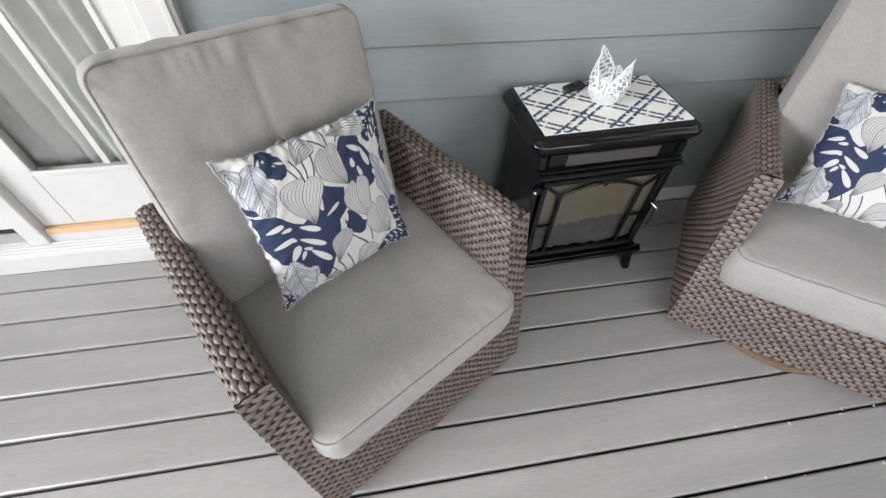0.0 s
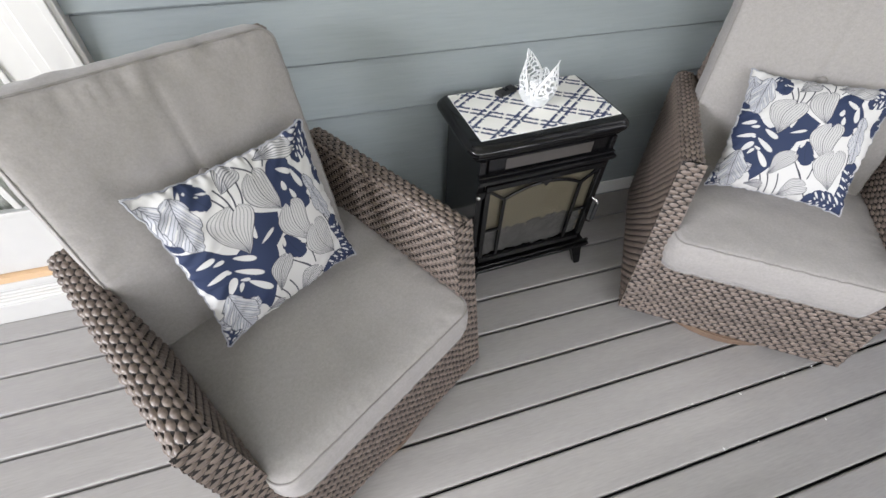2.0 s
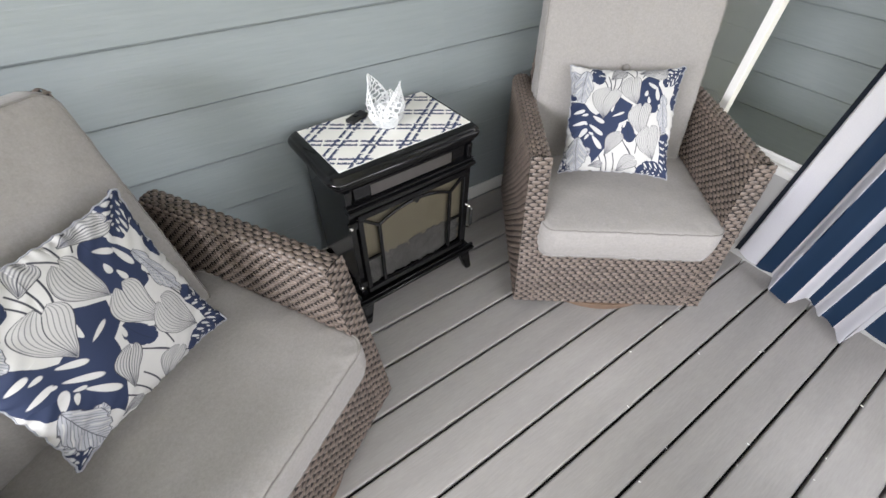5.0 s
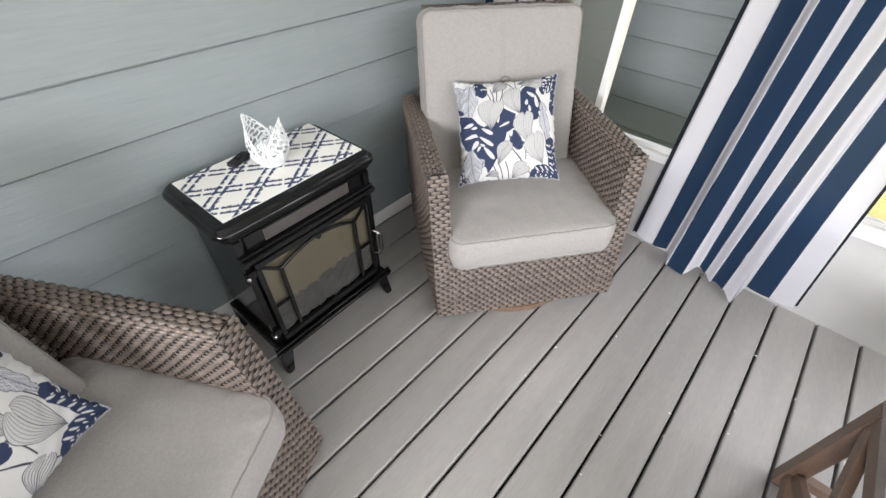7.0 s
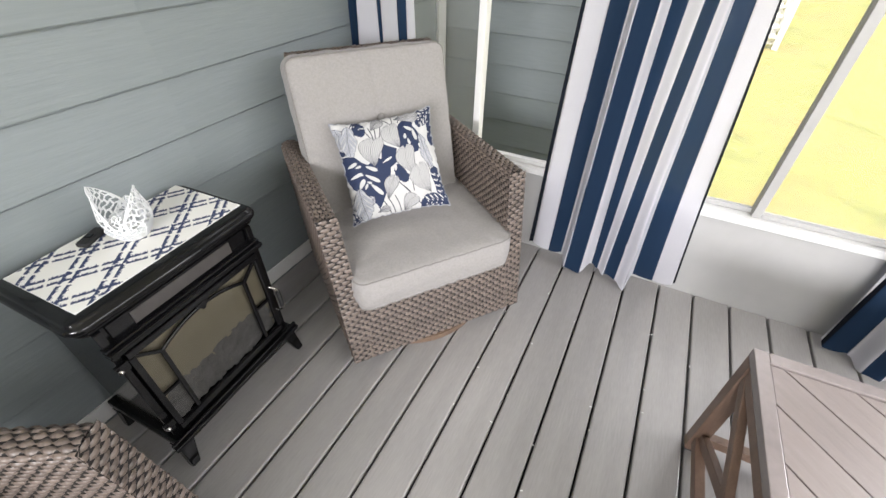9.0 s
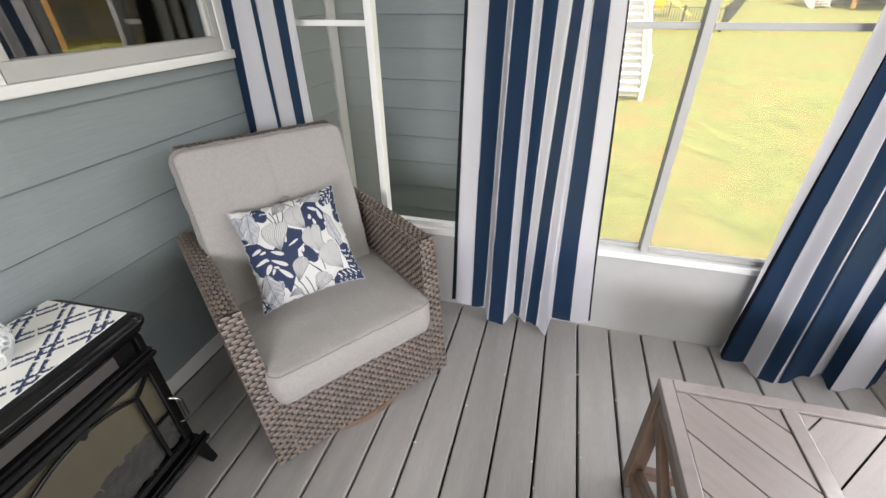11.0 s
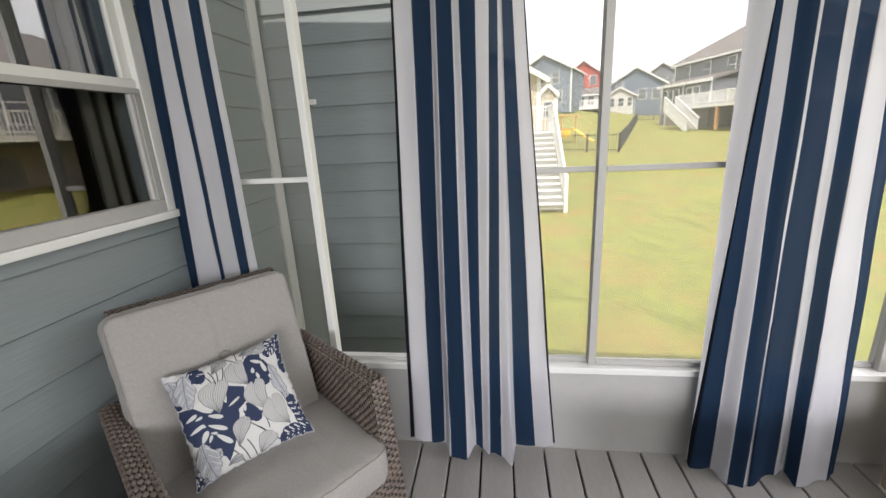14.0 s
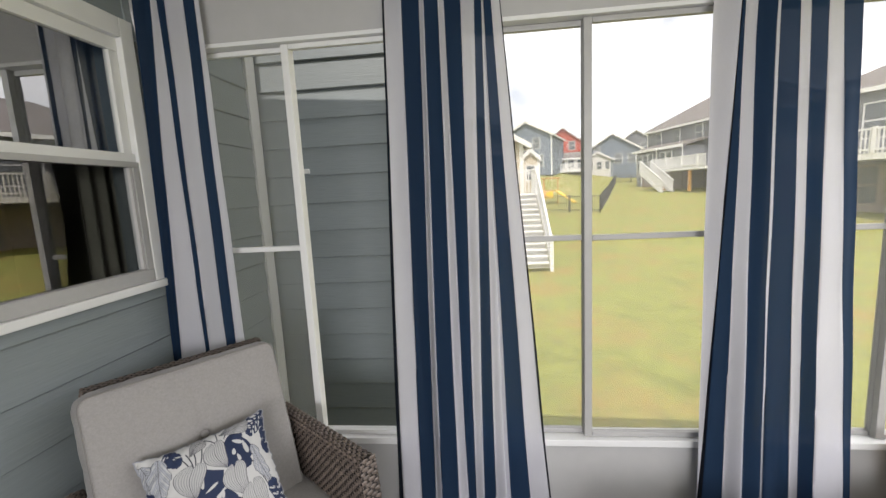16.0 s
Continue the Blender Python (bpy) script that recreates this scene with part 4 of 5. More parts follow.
copy_thing(pillow_a, pillow_pose(-0.588, 1.050, 0.622, -51.0, 57.0, 6.5) @ Matrix.Scale(0.935, 4))

# ---- electric stove, its mat, the lace holder ----
def rounded_slab(lo, hi, levels, corner=0.030):
    """A slab with rounded plan corners; levels: (inset, z) from the underside up."""
    (x0, y0), (x1, y1) = lo, hi
    bm = bmesh.new()
    rings = []
    for inset, z in levels:
        r = max(0.004, corner - inset)
        ring = []
        for cx, cy, a0 in ((x1 - inset - r, y1 - inset - r, 0), (x0 + inset + r, y1 - inset - r, 90), (x0 + inset + r, y0 + inset + r, 180), (x1 - inset - r, y0 + inset + r, 270)):
            for k in range(7):
                a = radians(a0 + 15 * k)
                ring.append(bm.verts.new((cx + r * math.cos(a), cy + r * math.sin(a), z)))
        rings.append(ring)
    n = len(rings[0])
    for a, b in zip(rings, rings[1:]):
        for i in range(n):
            bm.faces.new((a[i], a[(i + 1) % n], b[(i + 1) % n], b[i]))
    bm.faces.new(rings[0][::-1])
    bm.faces.new(rings[-1])
    return bm


STOVE = pose(-1.300, 1.245, 0, 0, 0, 2.6)
stove = thing("electric_stove", STOVE, "black enamelled electric stove with arched glass door", "stove")
part("body", boxed((-0.232, 0.012, 0.112), (0.232, 0.290, 0.604), 0.006), BLACK, stove)
ogee = [(0.028, 0.584), (0.026, 0.590), (0.018, 0.594), (0.014, 0.600), (0.013, 0.606), (0.016, 0.610), (0.006, 0.612), (0.0015, 0.617), (0.0, 0.623), (0.0012, 0.629), (0.005, 0.634), (0.009, 0.6355), (0.0105, 0.6365), (0.012, 0.641), (0.016, 0.6445), (0.022, 0.646)]
top = rounded_slab((-0.271, -0.012), (0.277, 0.325), ogee, 0.042)
part("top", top, BLACK, stove, "stepped black top slab", True)
part("skirt", boxed((-0.250, -0.014, 0.098), (0.250, 0.300, 0.128), 0.008), BLACK, stove)
for z, out, tall in ((0.099, 0.030, 0.013), (0.1125, 0.036, 0.010), (0.123, 0.026, 0.011)):
    part("skirt_bead", boxed((-0.262, -out, z), (0.262, -0.0145, z + tall), 0.0042, segments=3), BLACK, stove)
for sx in (-1, 1):
    for y, lean in ((0.008, -0.030), (0.27, 0.012)):
        leg = bmesh.new()
        ring_hi = [leg.verts.new((sx * 0.225 + a, y + b, 0.098)) for a, b in ((-0.026, -0.024), (0.026, -0.024), (0.026, 0.024), (-0.026, 0.024))]
        ring_mid = [leg.verts.new((sx * 0.232 + a, y + b + lean * 0.5, 0.06)) for a, b in ((-0.019, -0.018), (0.019, -0.018), (0.019, 0.018), (-0.019, 0.018))]
        ring_lo = [leg.verts.new((sx * 0.243 + a, y + b + lean, 0.001)) for a, b in ((-0.013, -0.013), (0.013, -0.013), (0.013, 0.013), (-0.013, 0.013))]
        for ra, rb in ((ring_hi, ring_mid), (ring_mid, ring_lo)):
            for i in range(4):
                leg.faces.new((ra[i], ra[(i + 1) % 4], rb[(i + 1) % 4], rb[i]))
        leg.faces.new(ring_hi)
        leg.faces.new(ring_lo[::-1])
        bmesh.ops.recalc_face_normals(leg, faces=leg.faces)
        bmesh.ops.bevel(leg, geom=leg.edges[:], offset=0.003, segments=2, affect="EDGES")
        part("leg", leg, BLACK, stove)
# vent strip under the top
part("vent_glass", boxed((-0.205, 0.003, 0.545), (0.205, 0.0115, 0.594), 0.001), BLACK, stove)
part("vent_panel", boxed((-0.150, 0.0005, 0.551), (0.150, 0.0026, 0.588)), material("smoked_vent_panel", (0.055, 0.05, 0.048), 0.3, vary=0.15, bump=0), stove, "smoky grey vent panel")
for z, out, tall in ((0.512, 0.016, 0.010), (0.5225, 0.024, 0.012), (0.535, 0.013, 0.009)):
    part("ledge", boxed((-0.240, -out, z), (0.240, 0.0115, z + tall), 0.0045, segments=3), BLACK, stove)
for sx in (-1, 1):
    part("pilaster", boxed((sx * 0.226 - 0.010, -0.002, 0.130), (sx * 0.226 + 0.010, 0.0115, 0.594), 0.003), BLACK, stove)
# firebox and ember bed behind the glass
part("fire_back", boxed((-0.205, 0.008, 0.175), (0.205, 0.0117, 0.486)), FIREBACK, stove, "cream fire backing panel")
ember = bmesh.new()
for i in range(380):
    rx = random.uniform(-0.19, 0.19)
    rz = 0.176 + random.random() * (0.108 + 0.012 * math.sin(rx * 22))
    bmesh.ops.create_icosphere(ember, subdivisions=1, radius=random.uniform(0.007, 0.017), matrix=pose(rx, 0.0065, rz, 0, random.uniform(0, 180), 0) @ Matrix.Diagonal((1.5, 0.12, 0.9, 1)))
part("ember_bed", ember, COAL, stove, "grey lumps of the imitation ember bed")
# door: outer frame, arch, uprights, cross bars
sdoor = part("door", boxed((-0.212, -0.016, 0.486), (0.212, -0.002, 0.508), 0.004), BLACK, stove)
part("bottom_bar", boxed((-0.212, -0.016, 0.146), (0.212, -0.002, 0.170), 0.004), BLACK, sdoor)
for sx in (-1, 1):
    part("side_bar", boxed((sx * 0.2055 - 0.0085, -0.016, 0.1705), (sx * 0.2055 + 0.0085, -0.002, 0.4855), 0.004), BLACK, sdoor)
    part("upright", boxed((sx * 0.142 - 0.006, -0.014, 0.1705), (sx * 0.142 + 0.006, -0.003, 0.437), 0.003), BLACK, sdoor)
    part("cross_bar", boxed((min(sx * 0.197, sx * 0.148), -0.013, 0.302), (max(sx * 0.197, sx * 0.148), -0.004, 0.311), 0.002), BLACK, sdoor)
    part("corner_bar", beamed((sx * 0.142, -0.009, 0.437), (sx * 0.199, -0.009, 0.484), 0.009, 0.010, 0.002), BLACK, sdoor)
arc = [(x, -0.009, 0.437 + 0.038 * (1 - (x / 0.142) ** 2)) for x in np.linspace(-0.142, 0.142, 24)]
part("arch", tube(arc, 0.0058, 8), BLACK, sdoor, smooth=True)
stone = bmesh.new()
rim = [[stone.verts.new((x, y, z)) for x, z in ((-0.020, 0.487), (-0.0035, 0.463), (0.0035, 0.463), (0.020, 0.487))] for y in (-0.016, -0.003)]
for i in range(4):
    stone.faces.new((rim[0][i], rim[0][(i + 1) % 4], rim[1][(i + 1) % 4], rim[1][i]))
stone.faces.new(rim[0][::-1])
stone.faces.new(rim[1])
bmesh.ops.recalc_face_normals(stone, faces=stone.faces)
part("keystone", stone, BLACK, sdoor)
part("door_glass", pane_sheet((-0.197, -0.0005, 0.171), (0.197, 0.0012, 0.485), "y"), STOVE_GLASS, sdoor).visible_shadow = False
grip = part("handle", tube([(0.214, -0.012, 0.352), (0.224, -0.030, 0.348), (0.226, -0.034, 0.342), (0.226, -0.034, 0.252), (0.224, -0.030, 0.246), (0.214, -0.012, 0.243)], 0.0035, 8), CHROME, sdoor, "straight metal door handle", True)
coil = [(0.226 + 0.0058 * math.cos(q), -0.034 + 0.0058 * math.sin(q), 0.262 + 0.072 * q / (2 * math.pi * 15)) for q in np.linspace(0, 2 * math.pi * 15, 180)]
part("coil", tube(coil, 0.0019, 5), BLACK_MATT, grip, "dark spring coil grip", True)
for z in (0.475, 0.200):
    h = part("hinge", boxed((-0.246, -0.014, z - 0.014), (-0.2145, -0.003, z + 0.014), 0.003), BLACK, sdoor)
    pin = bmesh.new()
    bmesh.ops.create_uvsphere(pin, u_segments=12, v_segments=8, radius=0.007, matrix=Matrix.Translation((-0.240, -0.019, z)))
    part("hinge_pin", pin, CHROME, h, "bright metal hinge pin", True)

n1, n2 = 260, 160
uu, vv = np.meshgrid(np.linspace(-0.5, 0.5, n1), np.linspace(-0.5, 0.5, n2))
mx, my = uu * 0.478, vv * 0.270
colours = np.ones((n2, n1, 3)) * np.array((0.80, 0.79, 0.75))
ink = np.array((0.035, 0.05, 0.115))
for sgn in (-1, 1):
    lat = (mx * 0.72 + sgn * my * 1.0)
    run = (mx * 1.0 - sgn * my * 0.72)
    fray = 0.0035 * np.sin(run * 410) * np.sin(run * 173 + 1) + 0.0022 * np.sin(run * 913 + sgn)
    for off in (-0.0140, 0.0140):
        d = (lat + off + 0.060) % 0.120 - 0.060
        solid = (d > -0.0058) & (d < 0.0058 + np.maximum(fray, -0.005))
        solid &= np.sin(run * 95 + off * 900 + sgn) > -0.93
        colours[solid] = ink
stove_mat = thing("stove_mat", STOVE @ pose(0.010, 0.166, 0.6465, 0, 0, 0.8), "white cloth mat with navy brushed lattice on the stove", "mat")
g = np.stack([mx, my, 0.0022 + 0.0006 * np.sin(mx * 40) * np.sin(my * 50)], -1)
cloth = part("cloth", sheet(g), PRINT, stove_mat, smooth=True)
colour_layer(cloth, colours.reshape(-1, 3))
hem_line = [(-0.239, -0.135, 0.0012), (0.239, -0.135, 0.0012), (0.239, 0.135, 0.0012), (-0.239, 0.135, 0.0012)]
hem = part("hem", tube(hem_line, 0.0013, 4, True), PRINT, stove_mat)
colour_layer(hem, np.ones((len(hem.data.vertices), 3)) * 0.7)

# lace leaf candle holder
holder = thing("candle_holder", pose(-1.285, 1.425, 0.6497, 0, 0, 20), "white lace-metal leaf candle holder standing on the mat", "candle holder")


def lace_leaf(turn, tall, spread):
    """A cupped pointed leaf of pressed metal: rim, midrib, side veins and cross veins stay, the cells between are open."""
    nu, nv = 84, 96
    bm = bmesh.new()
    rows = []
    for j in range(nv + 1):
        t = j / nv
        half = spread * (1 - max(0.0, (t - 0.38) / 0.62) ** 1.7) ** 0.9 + 0.001
        rad = 0.036 + 0.025 * math.sin(min(1, t * 2.0) * math.pi / 2) - 0.030 * max(0, t - 0.45) + 0.05 * max(0, t - 0.86)
        rows.append([bm.verts.new((rad * math.cos(turn + half * (2 * i / nu - 1)), rad * math.sin(turn + half * (2 * i / nu - 1)), tall * t)) for i in range(nu + 1)])
    for j in range(nv):
        for i in range(nu):
            q, t = abs(2 * (i + 0.5) / nu - 1), (j + 0.5) / nv
            side = 1 if i * 2 >= nu else -1
            across = t - 0.20 * q + 0.012 * math.sin(q * 17 + side)
            k = math.floor(across * 10 + 0.25 * side)
            vein = abs((across * 10 + 0.25 * side) % 1 - 0.5) > 0.37
            cross = abs((q * 3.1 + 0.37 * k + 0.2 * side) % 1 - 0.5) > 0.40
            if q < 0.05 or q > 0.93 - 0.05 * t or t < 0.10 or t > 0.97 or vein or cross:
                bm.faces.new((rows[j][i], rows[j][i + 1], rows[j + 1][i + 1], rows[j + 1][i]))
    loose = [v for v in bm.verts if not v.link_faces]
    bmesh.ops.delete(bm, geom=loose, context="VERTS")
    bmesh.ops.solidify(bm, geom=bm.faces[:], thickness=0.0012)
    return bm


for turn, tall, spread in ((2.30, 0.154, 1.40), (-0.80, 0.144, 1.40), (0.75, 0.092, 0.95), (3.95, 0.092, 0.95)):
    part("leaf", lace_leaf(turn - radians(20), tall, spread), LACE, holder, smooth=True)
t = np.linspace(0, 1, 14)
rad = np.r_[0.004, 0.028 + 0.029 * np.sin(t[1:] * np.pi / 2)]
a = np.linspace(0, 2 * np.pi, 28, endpoint=False)
g = np.stack([rad[:, None] * np.cos(a), rad[:, None] * np.sin(a), np.repeat((0.0005 + 0.045 * t**1.3)[:, None], 28, 1)], -1)
part("cup", sheet(g, True), FROST, holder, "frosted inner cup", True)
remote = thing("remote_control", pose(-1.355, 1.500, 0.6500, 0, 0, 25), "small black remote control on the stove mat", "remote control")
part("case", boxed((-0.038, -0.016, 0), (0.038, 0.016, 0.014), 0.005), BLACK_MATT, remote)
part("key", boxed((-0.012, -0.008, 0.0142), (0.004, 0.008, 0.0165), 0.001), BLACK, remote)

# ---- coffee table ----
TW, TL, TZ = 0.655, 1.20, 0.482
table = thing("coffee_table", pose(-0.744, -0.141, 0, 0, 0, 1.2), "weathered brown slatted coffee table with crossed braces", "coffee table")
# local: x from -TW to 0, y from -TL to 0
for nm, lo, hi in (("top_frame", (-TW, -0.034, TZ - 0.030), (0, 0, TZ)), ("top_frame", (-TW, -TL, TZ - 0.030), (0, -TL + 0.034, TZ)), ("top_frame", (-0.034, -TL + 0.0345, TZ - 0.030), (0, -0.0345, TZ)), ("top_frame", (-TW, -TL + 0.0345, TZ - 0.030), (-TW + 0.034, -0.0345, TZ))):
    part(nm, boxed(lo, hi, 0.003), TABLE_METAL, table)
rails = [-0.300, -0.600, -0.900]
for y in rails:
    part("top_rail", boxed((-TW + 0.0345, y - 0.019, TZ - 0.030), (-0.0345, y + 0.019, TZ - 0.001), 0.003), TABLE_METAL, table)


def diagonal_planks(y0, y1, slant):
    """Slats at 45 degrees filling the panel between two rails, each cut to the panel."""
    xa, xb = -TW + 0.0375, -0.0375
    wide, gap = 0.098, 0.0045
    step = wide + gap
    c = math.sqrt(0.5)
    n = 12
    for i in range(-n, n):
        lo = i * step + 0.022
        poly = [Vector((xa, y0)), Vector((xb, y0)), Vector((xb, y1)), Vector((xa, y1))]
        axis = Vector((c, -slant * c))
        for keep, limit in ((1, lo), (-1, lo + wide)):
            out = []
            for k in range(len(poly)):
                p, q = poly[k], poly[(k + 1) % len(poly)]
                dp, dq = keep * (p.dot(axis) - limit), keep * (q.dot(axis) - limit)
                if dp >= 0:
                    out.append(p)
                if dp * dq < 0:
                    out.append(p.lerp(q, dp / (dp - dq)))
            poly = out
            if len(poly) < 3:
                break
        if len(poly) < 3:
            continue
        bm = bmesh.new()
        f = bm.faces.new([bm.verts.new((p.x, p.y, TZ - 0.006)) for p in poly])
        if f.calc_area() < 2e-4:
            bm.free()
            continue
        made = bmesh.ops.extrude_face_region(bm, geom=[f])["geom"]
        bmesh.ops.translate(bm, vec=(0, 0, -0.016), verts=[v for v in made if isinstance(v, bmesh.types.BMVert)])
        ob = part("plank", bm, TABLE_WOOD, table)
        mid = sum((Vector((p.x, p.y, 0)) for p in poly), Vector()) / len(poly)
        turn = Matrix.Translation(mid) @ Matrix.Rotation(radians(45 * slant), 4, "Z")
        ob.data.transform(turn.inverted())
        ob.matrix_local = turn


cuts = [-0.0375, rails[0] + 0.022], [rails[0] - 0.022, rails[1] + 0.022], [rails[1] - 0.022, rails[2] + 0.022], [rails[2] - 0.022, -TL + 0.0375]
for i, (b, a) in enumerate(cuts):
    diagonal_planks(a, b, 1 if i % 2 == 0 else -1)
# Near-black sheet that paints shade into the gaps between the slats.
part("gap_shade_board", boxed((-TW + 0.035, -TL + 0.035, TZ - 0.034), (-0.035, -0.035, TZ - 0.0305)), GAP_SHADE, table)
S = 0.042
for x in (-TW + S / 2, -S / 2):
    for y in (-TL + S / 2, -S / 2):
        lg = part("leg", boxed((x - S / 2, y - S / 2, 0.012), (x + S / 2, y + S / 2, TZ - 0.0305), 0.004), TABLE_LEG, table)
        part("foot", boxed((x - 0.016, y - 0.016, 0.0), (x + 0.016, y + 0.016, 0.0115), 0.003), BLACK_MATT, lg)
for y in (-TL + S / 2, -S / 2):
    part("low_rail", boxed((-TW + S + 0.001, y - 0.014, 0.055), (-S - 0.001, y + 0.014, 0.090), 0.003), TABLE_LEG, table)
    part("upper_rail", boxed((-TW + S + 0.001, y - 0.016, TZ - 0.075), (-S - 0.001, y + 0.016, TZ - 0.031), 0.003), TABLE_LEG, table)
    part("brace", beamed((-TW + S, y + 0.006, 0.092), (-S, y + 0.006, TZ - 0.077), 0.022, 0.034, 0.003), TABLE_LEG, table)
    part("brace", beamed((-TW + S, y - 0.008, TZ - 0.077), (-S, y - 0.008, 0.092), 0.022, 0.034, 0.003), TABLE_LEG, table)
for x in (-TW + S / 2, -S / 2):
    part("low_rail", boxed((x - 0.014, -TL + S + 0.001, 0.055), (x + 0.014, -S - 0.001, 0.090), 0.003), TABLE_LEG, table)
    part("upper_rail", boxed((x - 0.016, -TL + S + 0.001, TZ - 0.075), (x + 0.016, -S - 0.001, TZ - 0.031), 0.003), TABLE_LEG, table)
    part("brace", beamed((x + 0.006, -TL / 2, 0.092), (x + 0.006, -S, TZ - 0.077), 0.022, 0.034, 0.003), TABLE_LEG, table)
    part("brace", beamed((x - 0.008, -TL / 2, 0.092), (x - 0.008, -TL + S, TZ - 0.077), 0.022, 0.034, 0.003), TABLE_LEG, table)

# ---- curtains ----
C_WHITE, C_NAVY, C_HEM = (0.66, 0.655, 0.70), (0.014, 0.036, 0.080), (0.007, 0.010, 0.017)


def build_curtain(name, label, bands, z_top, z_foot, hem=0.045):
    """bands: (colour of the stripe, and of the fold line at its start: y and x at z_top, y and x at z_foot); the last one closes the cloth."""
    c = thing(name, Matrix(), label, "curtain", "striped curtains")
    rows = 50
    lines = np.array([b[1:] for b in bands], float)
    per = 11
    pts, cols = [], []
    for i in range(len(bands) - 1):
        for s in np.linspace(0, 1, per):
            e = 0.5 - 0.5 * math.cos(math.pi * s)
            ya, xa, yb, xb = lines[i] + (lines[i + 1] - lines[i]) * np.array((s, e, s, e))
            row = []
            for q in np.linspace(0, 1, rows):
                z = hem + (2.36 - hem) * q
                t = (z - z_foot) / (z_top - z_foot)
                y, x = yb + (ya - yb) * t, xb + (xa - xb) * min(t, 1.0)
                k = y * 17 + i
                x += 0.0035 * math.sin(k * 2.6 + 2.2 * math.sin(3.1 * q + i)) * (1.3 - q) + 0.0018 * math.sin(23 * q + 1.7 * k)
                low = max(0.0, 1 - 7 * q)
                z += (0.45 * (x + 0.075) + 0.006 * math.sin(i * 2.4 + 2.5 * s)) * low
                y += 0.003 * math.sin(9 * q + k) * (1 - q)
                row.append((x, y, max(z, 0.004)))
            pts.append(row)
            cols.append([bands[i][0]] * rows)
    cloth = part("cloth", sheet(np.array(pts)), CURTAIN, c, smooth=True)
    colour_layer(cloth, np.array(cols).reshape(-1, 3))
    for i in range(0, len(bands), 2):
        y = lines[i][0]
        part("ring", tube([(-0.075 + 0.018 * math.cos(q), y, 2.36 + 0.018 * math.sin(q)) for q in np.linspace(0, 2 * math.pi, 14, endpoint=False)], 0.002, 5, True), BLACK_MATT, c)
    return c


W, N, H = C_WHITE, C_NAVY, C_HEM
build_curtain("curtain", "navy and white striped curtain hanging at the window", [(H, 0.556, -0.065, 0.625, -0.05), (W, 0.548, -0.065, 0.606, -0.05), (N, 0.482, -0.07, 0.522, -0.055), (W, 0.416, -0.075, 0.46, -0.06), (N, 0.396, -0.09, 0.425, -0.12), (W, 0.344, -0.09, 0.353, -0.12), (N, 0.323, -0.07, 0.315, -0.065), (W, 0.264, -0.07, 0.283, -0.075), (N, 0.216, -0.085, 0.248, -0.10), (W, 0.189, -0.09, 0.198, -0.11), (W, 0.183, -0.085, 0.152, -0.135), (N, 0.179, -0.07, 0.133, -0.06), (W, 0.149, -0.07, 0.051, -0.055), (H, 0.117, -0.065, -0.027, -0.05), (H, 0.113, -0.065, -0.037, -0.05)], 2.077, 0.17)
build_curtain("curtain", "navy and white striped curtain gathered beside the window", [(W, -0.61, -0.05, -0.604, -0.07), (H, -0.682, -0.082, -0.612, -0.07), (N, -0.683, -0.085, -0.617, -0.09), (W, -0.695, -0.085, -0.685, -0.10), (N, -0.741, -0.07, -0.725, -0.15), (W, -0.793, -0.09, -0.78, -0.16), (N, -0.805, -0.085, -0.798, -0.15), (W, -0.869, -0.085, -0.921, -0.10), (N, -0.914, -0.07, -0.96, -0.09), (W, -0.958, -0.085, -0.978, -0.14), (N, -1.013, -0.075, -1.104, -0.11), (N, -1.077, -0.065, -1.143, -0.09)], 1.99, 0.35, 0.03)
build_curtain("curtain", "navy and white striped curtain in the wall corner", [(N, 1.552, -0.06, 1.581, -0.06), (W, 1.460, -0.09, 1.512, -0.09), (N, 1.429, -0.07, 1.421, -0.075), (W, 1.405, -0.065, 1.408, -0.065), (N, 1.314, -0.085, 1.316, -0.085), (W, 1.279, -0.07, 1.283, -0.07), (W, 1.260, -0.065, 1.247, -0.065)], 2.013, 1.109)
rod = thing("curtain_rod", Matrix(), "black metal curtain rod above the windows", "curtain rod")
part("rod", tube([(-0.075, -2.0, 2.362), (-0.075, 1.59, 2.362)], 0.010, 12), BLACK_MATT, rod, smooth=True)
for y in (-1.9, -1.0, 0.37, 1.5):
    part("bracket", beamed((-0.064, y, 2.375), (-0.0005, y, 2.375), 0.012, 0.012, 0.002), BLACK_MATT, rod)

# ---- rattan basket ----
basket = thing("rattan_basket", pose(-0.25, -1.46, 0.0), "honey-coloured woven rattan basket on the deck", "basket")
sides = 4 * 14


def basket_surface(u, v):
    a = u * 2 * np.pi
    r = 0.165 + 0.02 * v
    k = (np.abs(np.cos(a)) ** 5 + np.abs(np.sin(a)) ** 5) ** (-1 / 5)
    x, y = r * k * np.cos(a), r * k * np.sin(a)
    n = np.stack([np.cos(a), np.sin(a), 0 * a], -1)
    return np.stack([x, y, 0.012 + 0.49 * v], -1), n


woven("weave", weave(basket_surface, 42, 44, 0, per=5, bulge=0.004, crown=0.004), RATTAN, basket)
part("lining", under_sheet(basket_surface, 60, 4, 0.006), RATTAN, basket)
rim_pts = [tuple(basket_surface(np.array(q), np.array(1.0))[0]) for q in np.linspace(0, 1, 80, endpoint=False)]
part("rim", tube(rim_pts, 0.009 + 0.002 * np.sin(np.arange(80) * 1.3), 8, True), RATTAN, basket, "thick braided rim", True)

# ---- outdoors ----


def smooth_step(a, b, q):
    t = np.clip((q - a) / (b - a), 0, 1)
    return t * t * (3 - 2 * t)


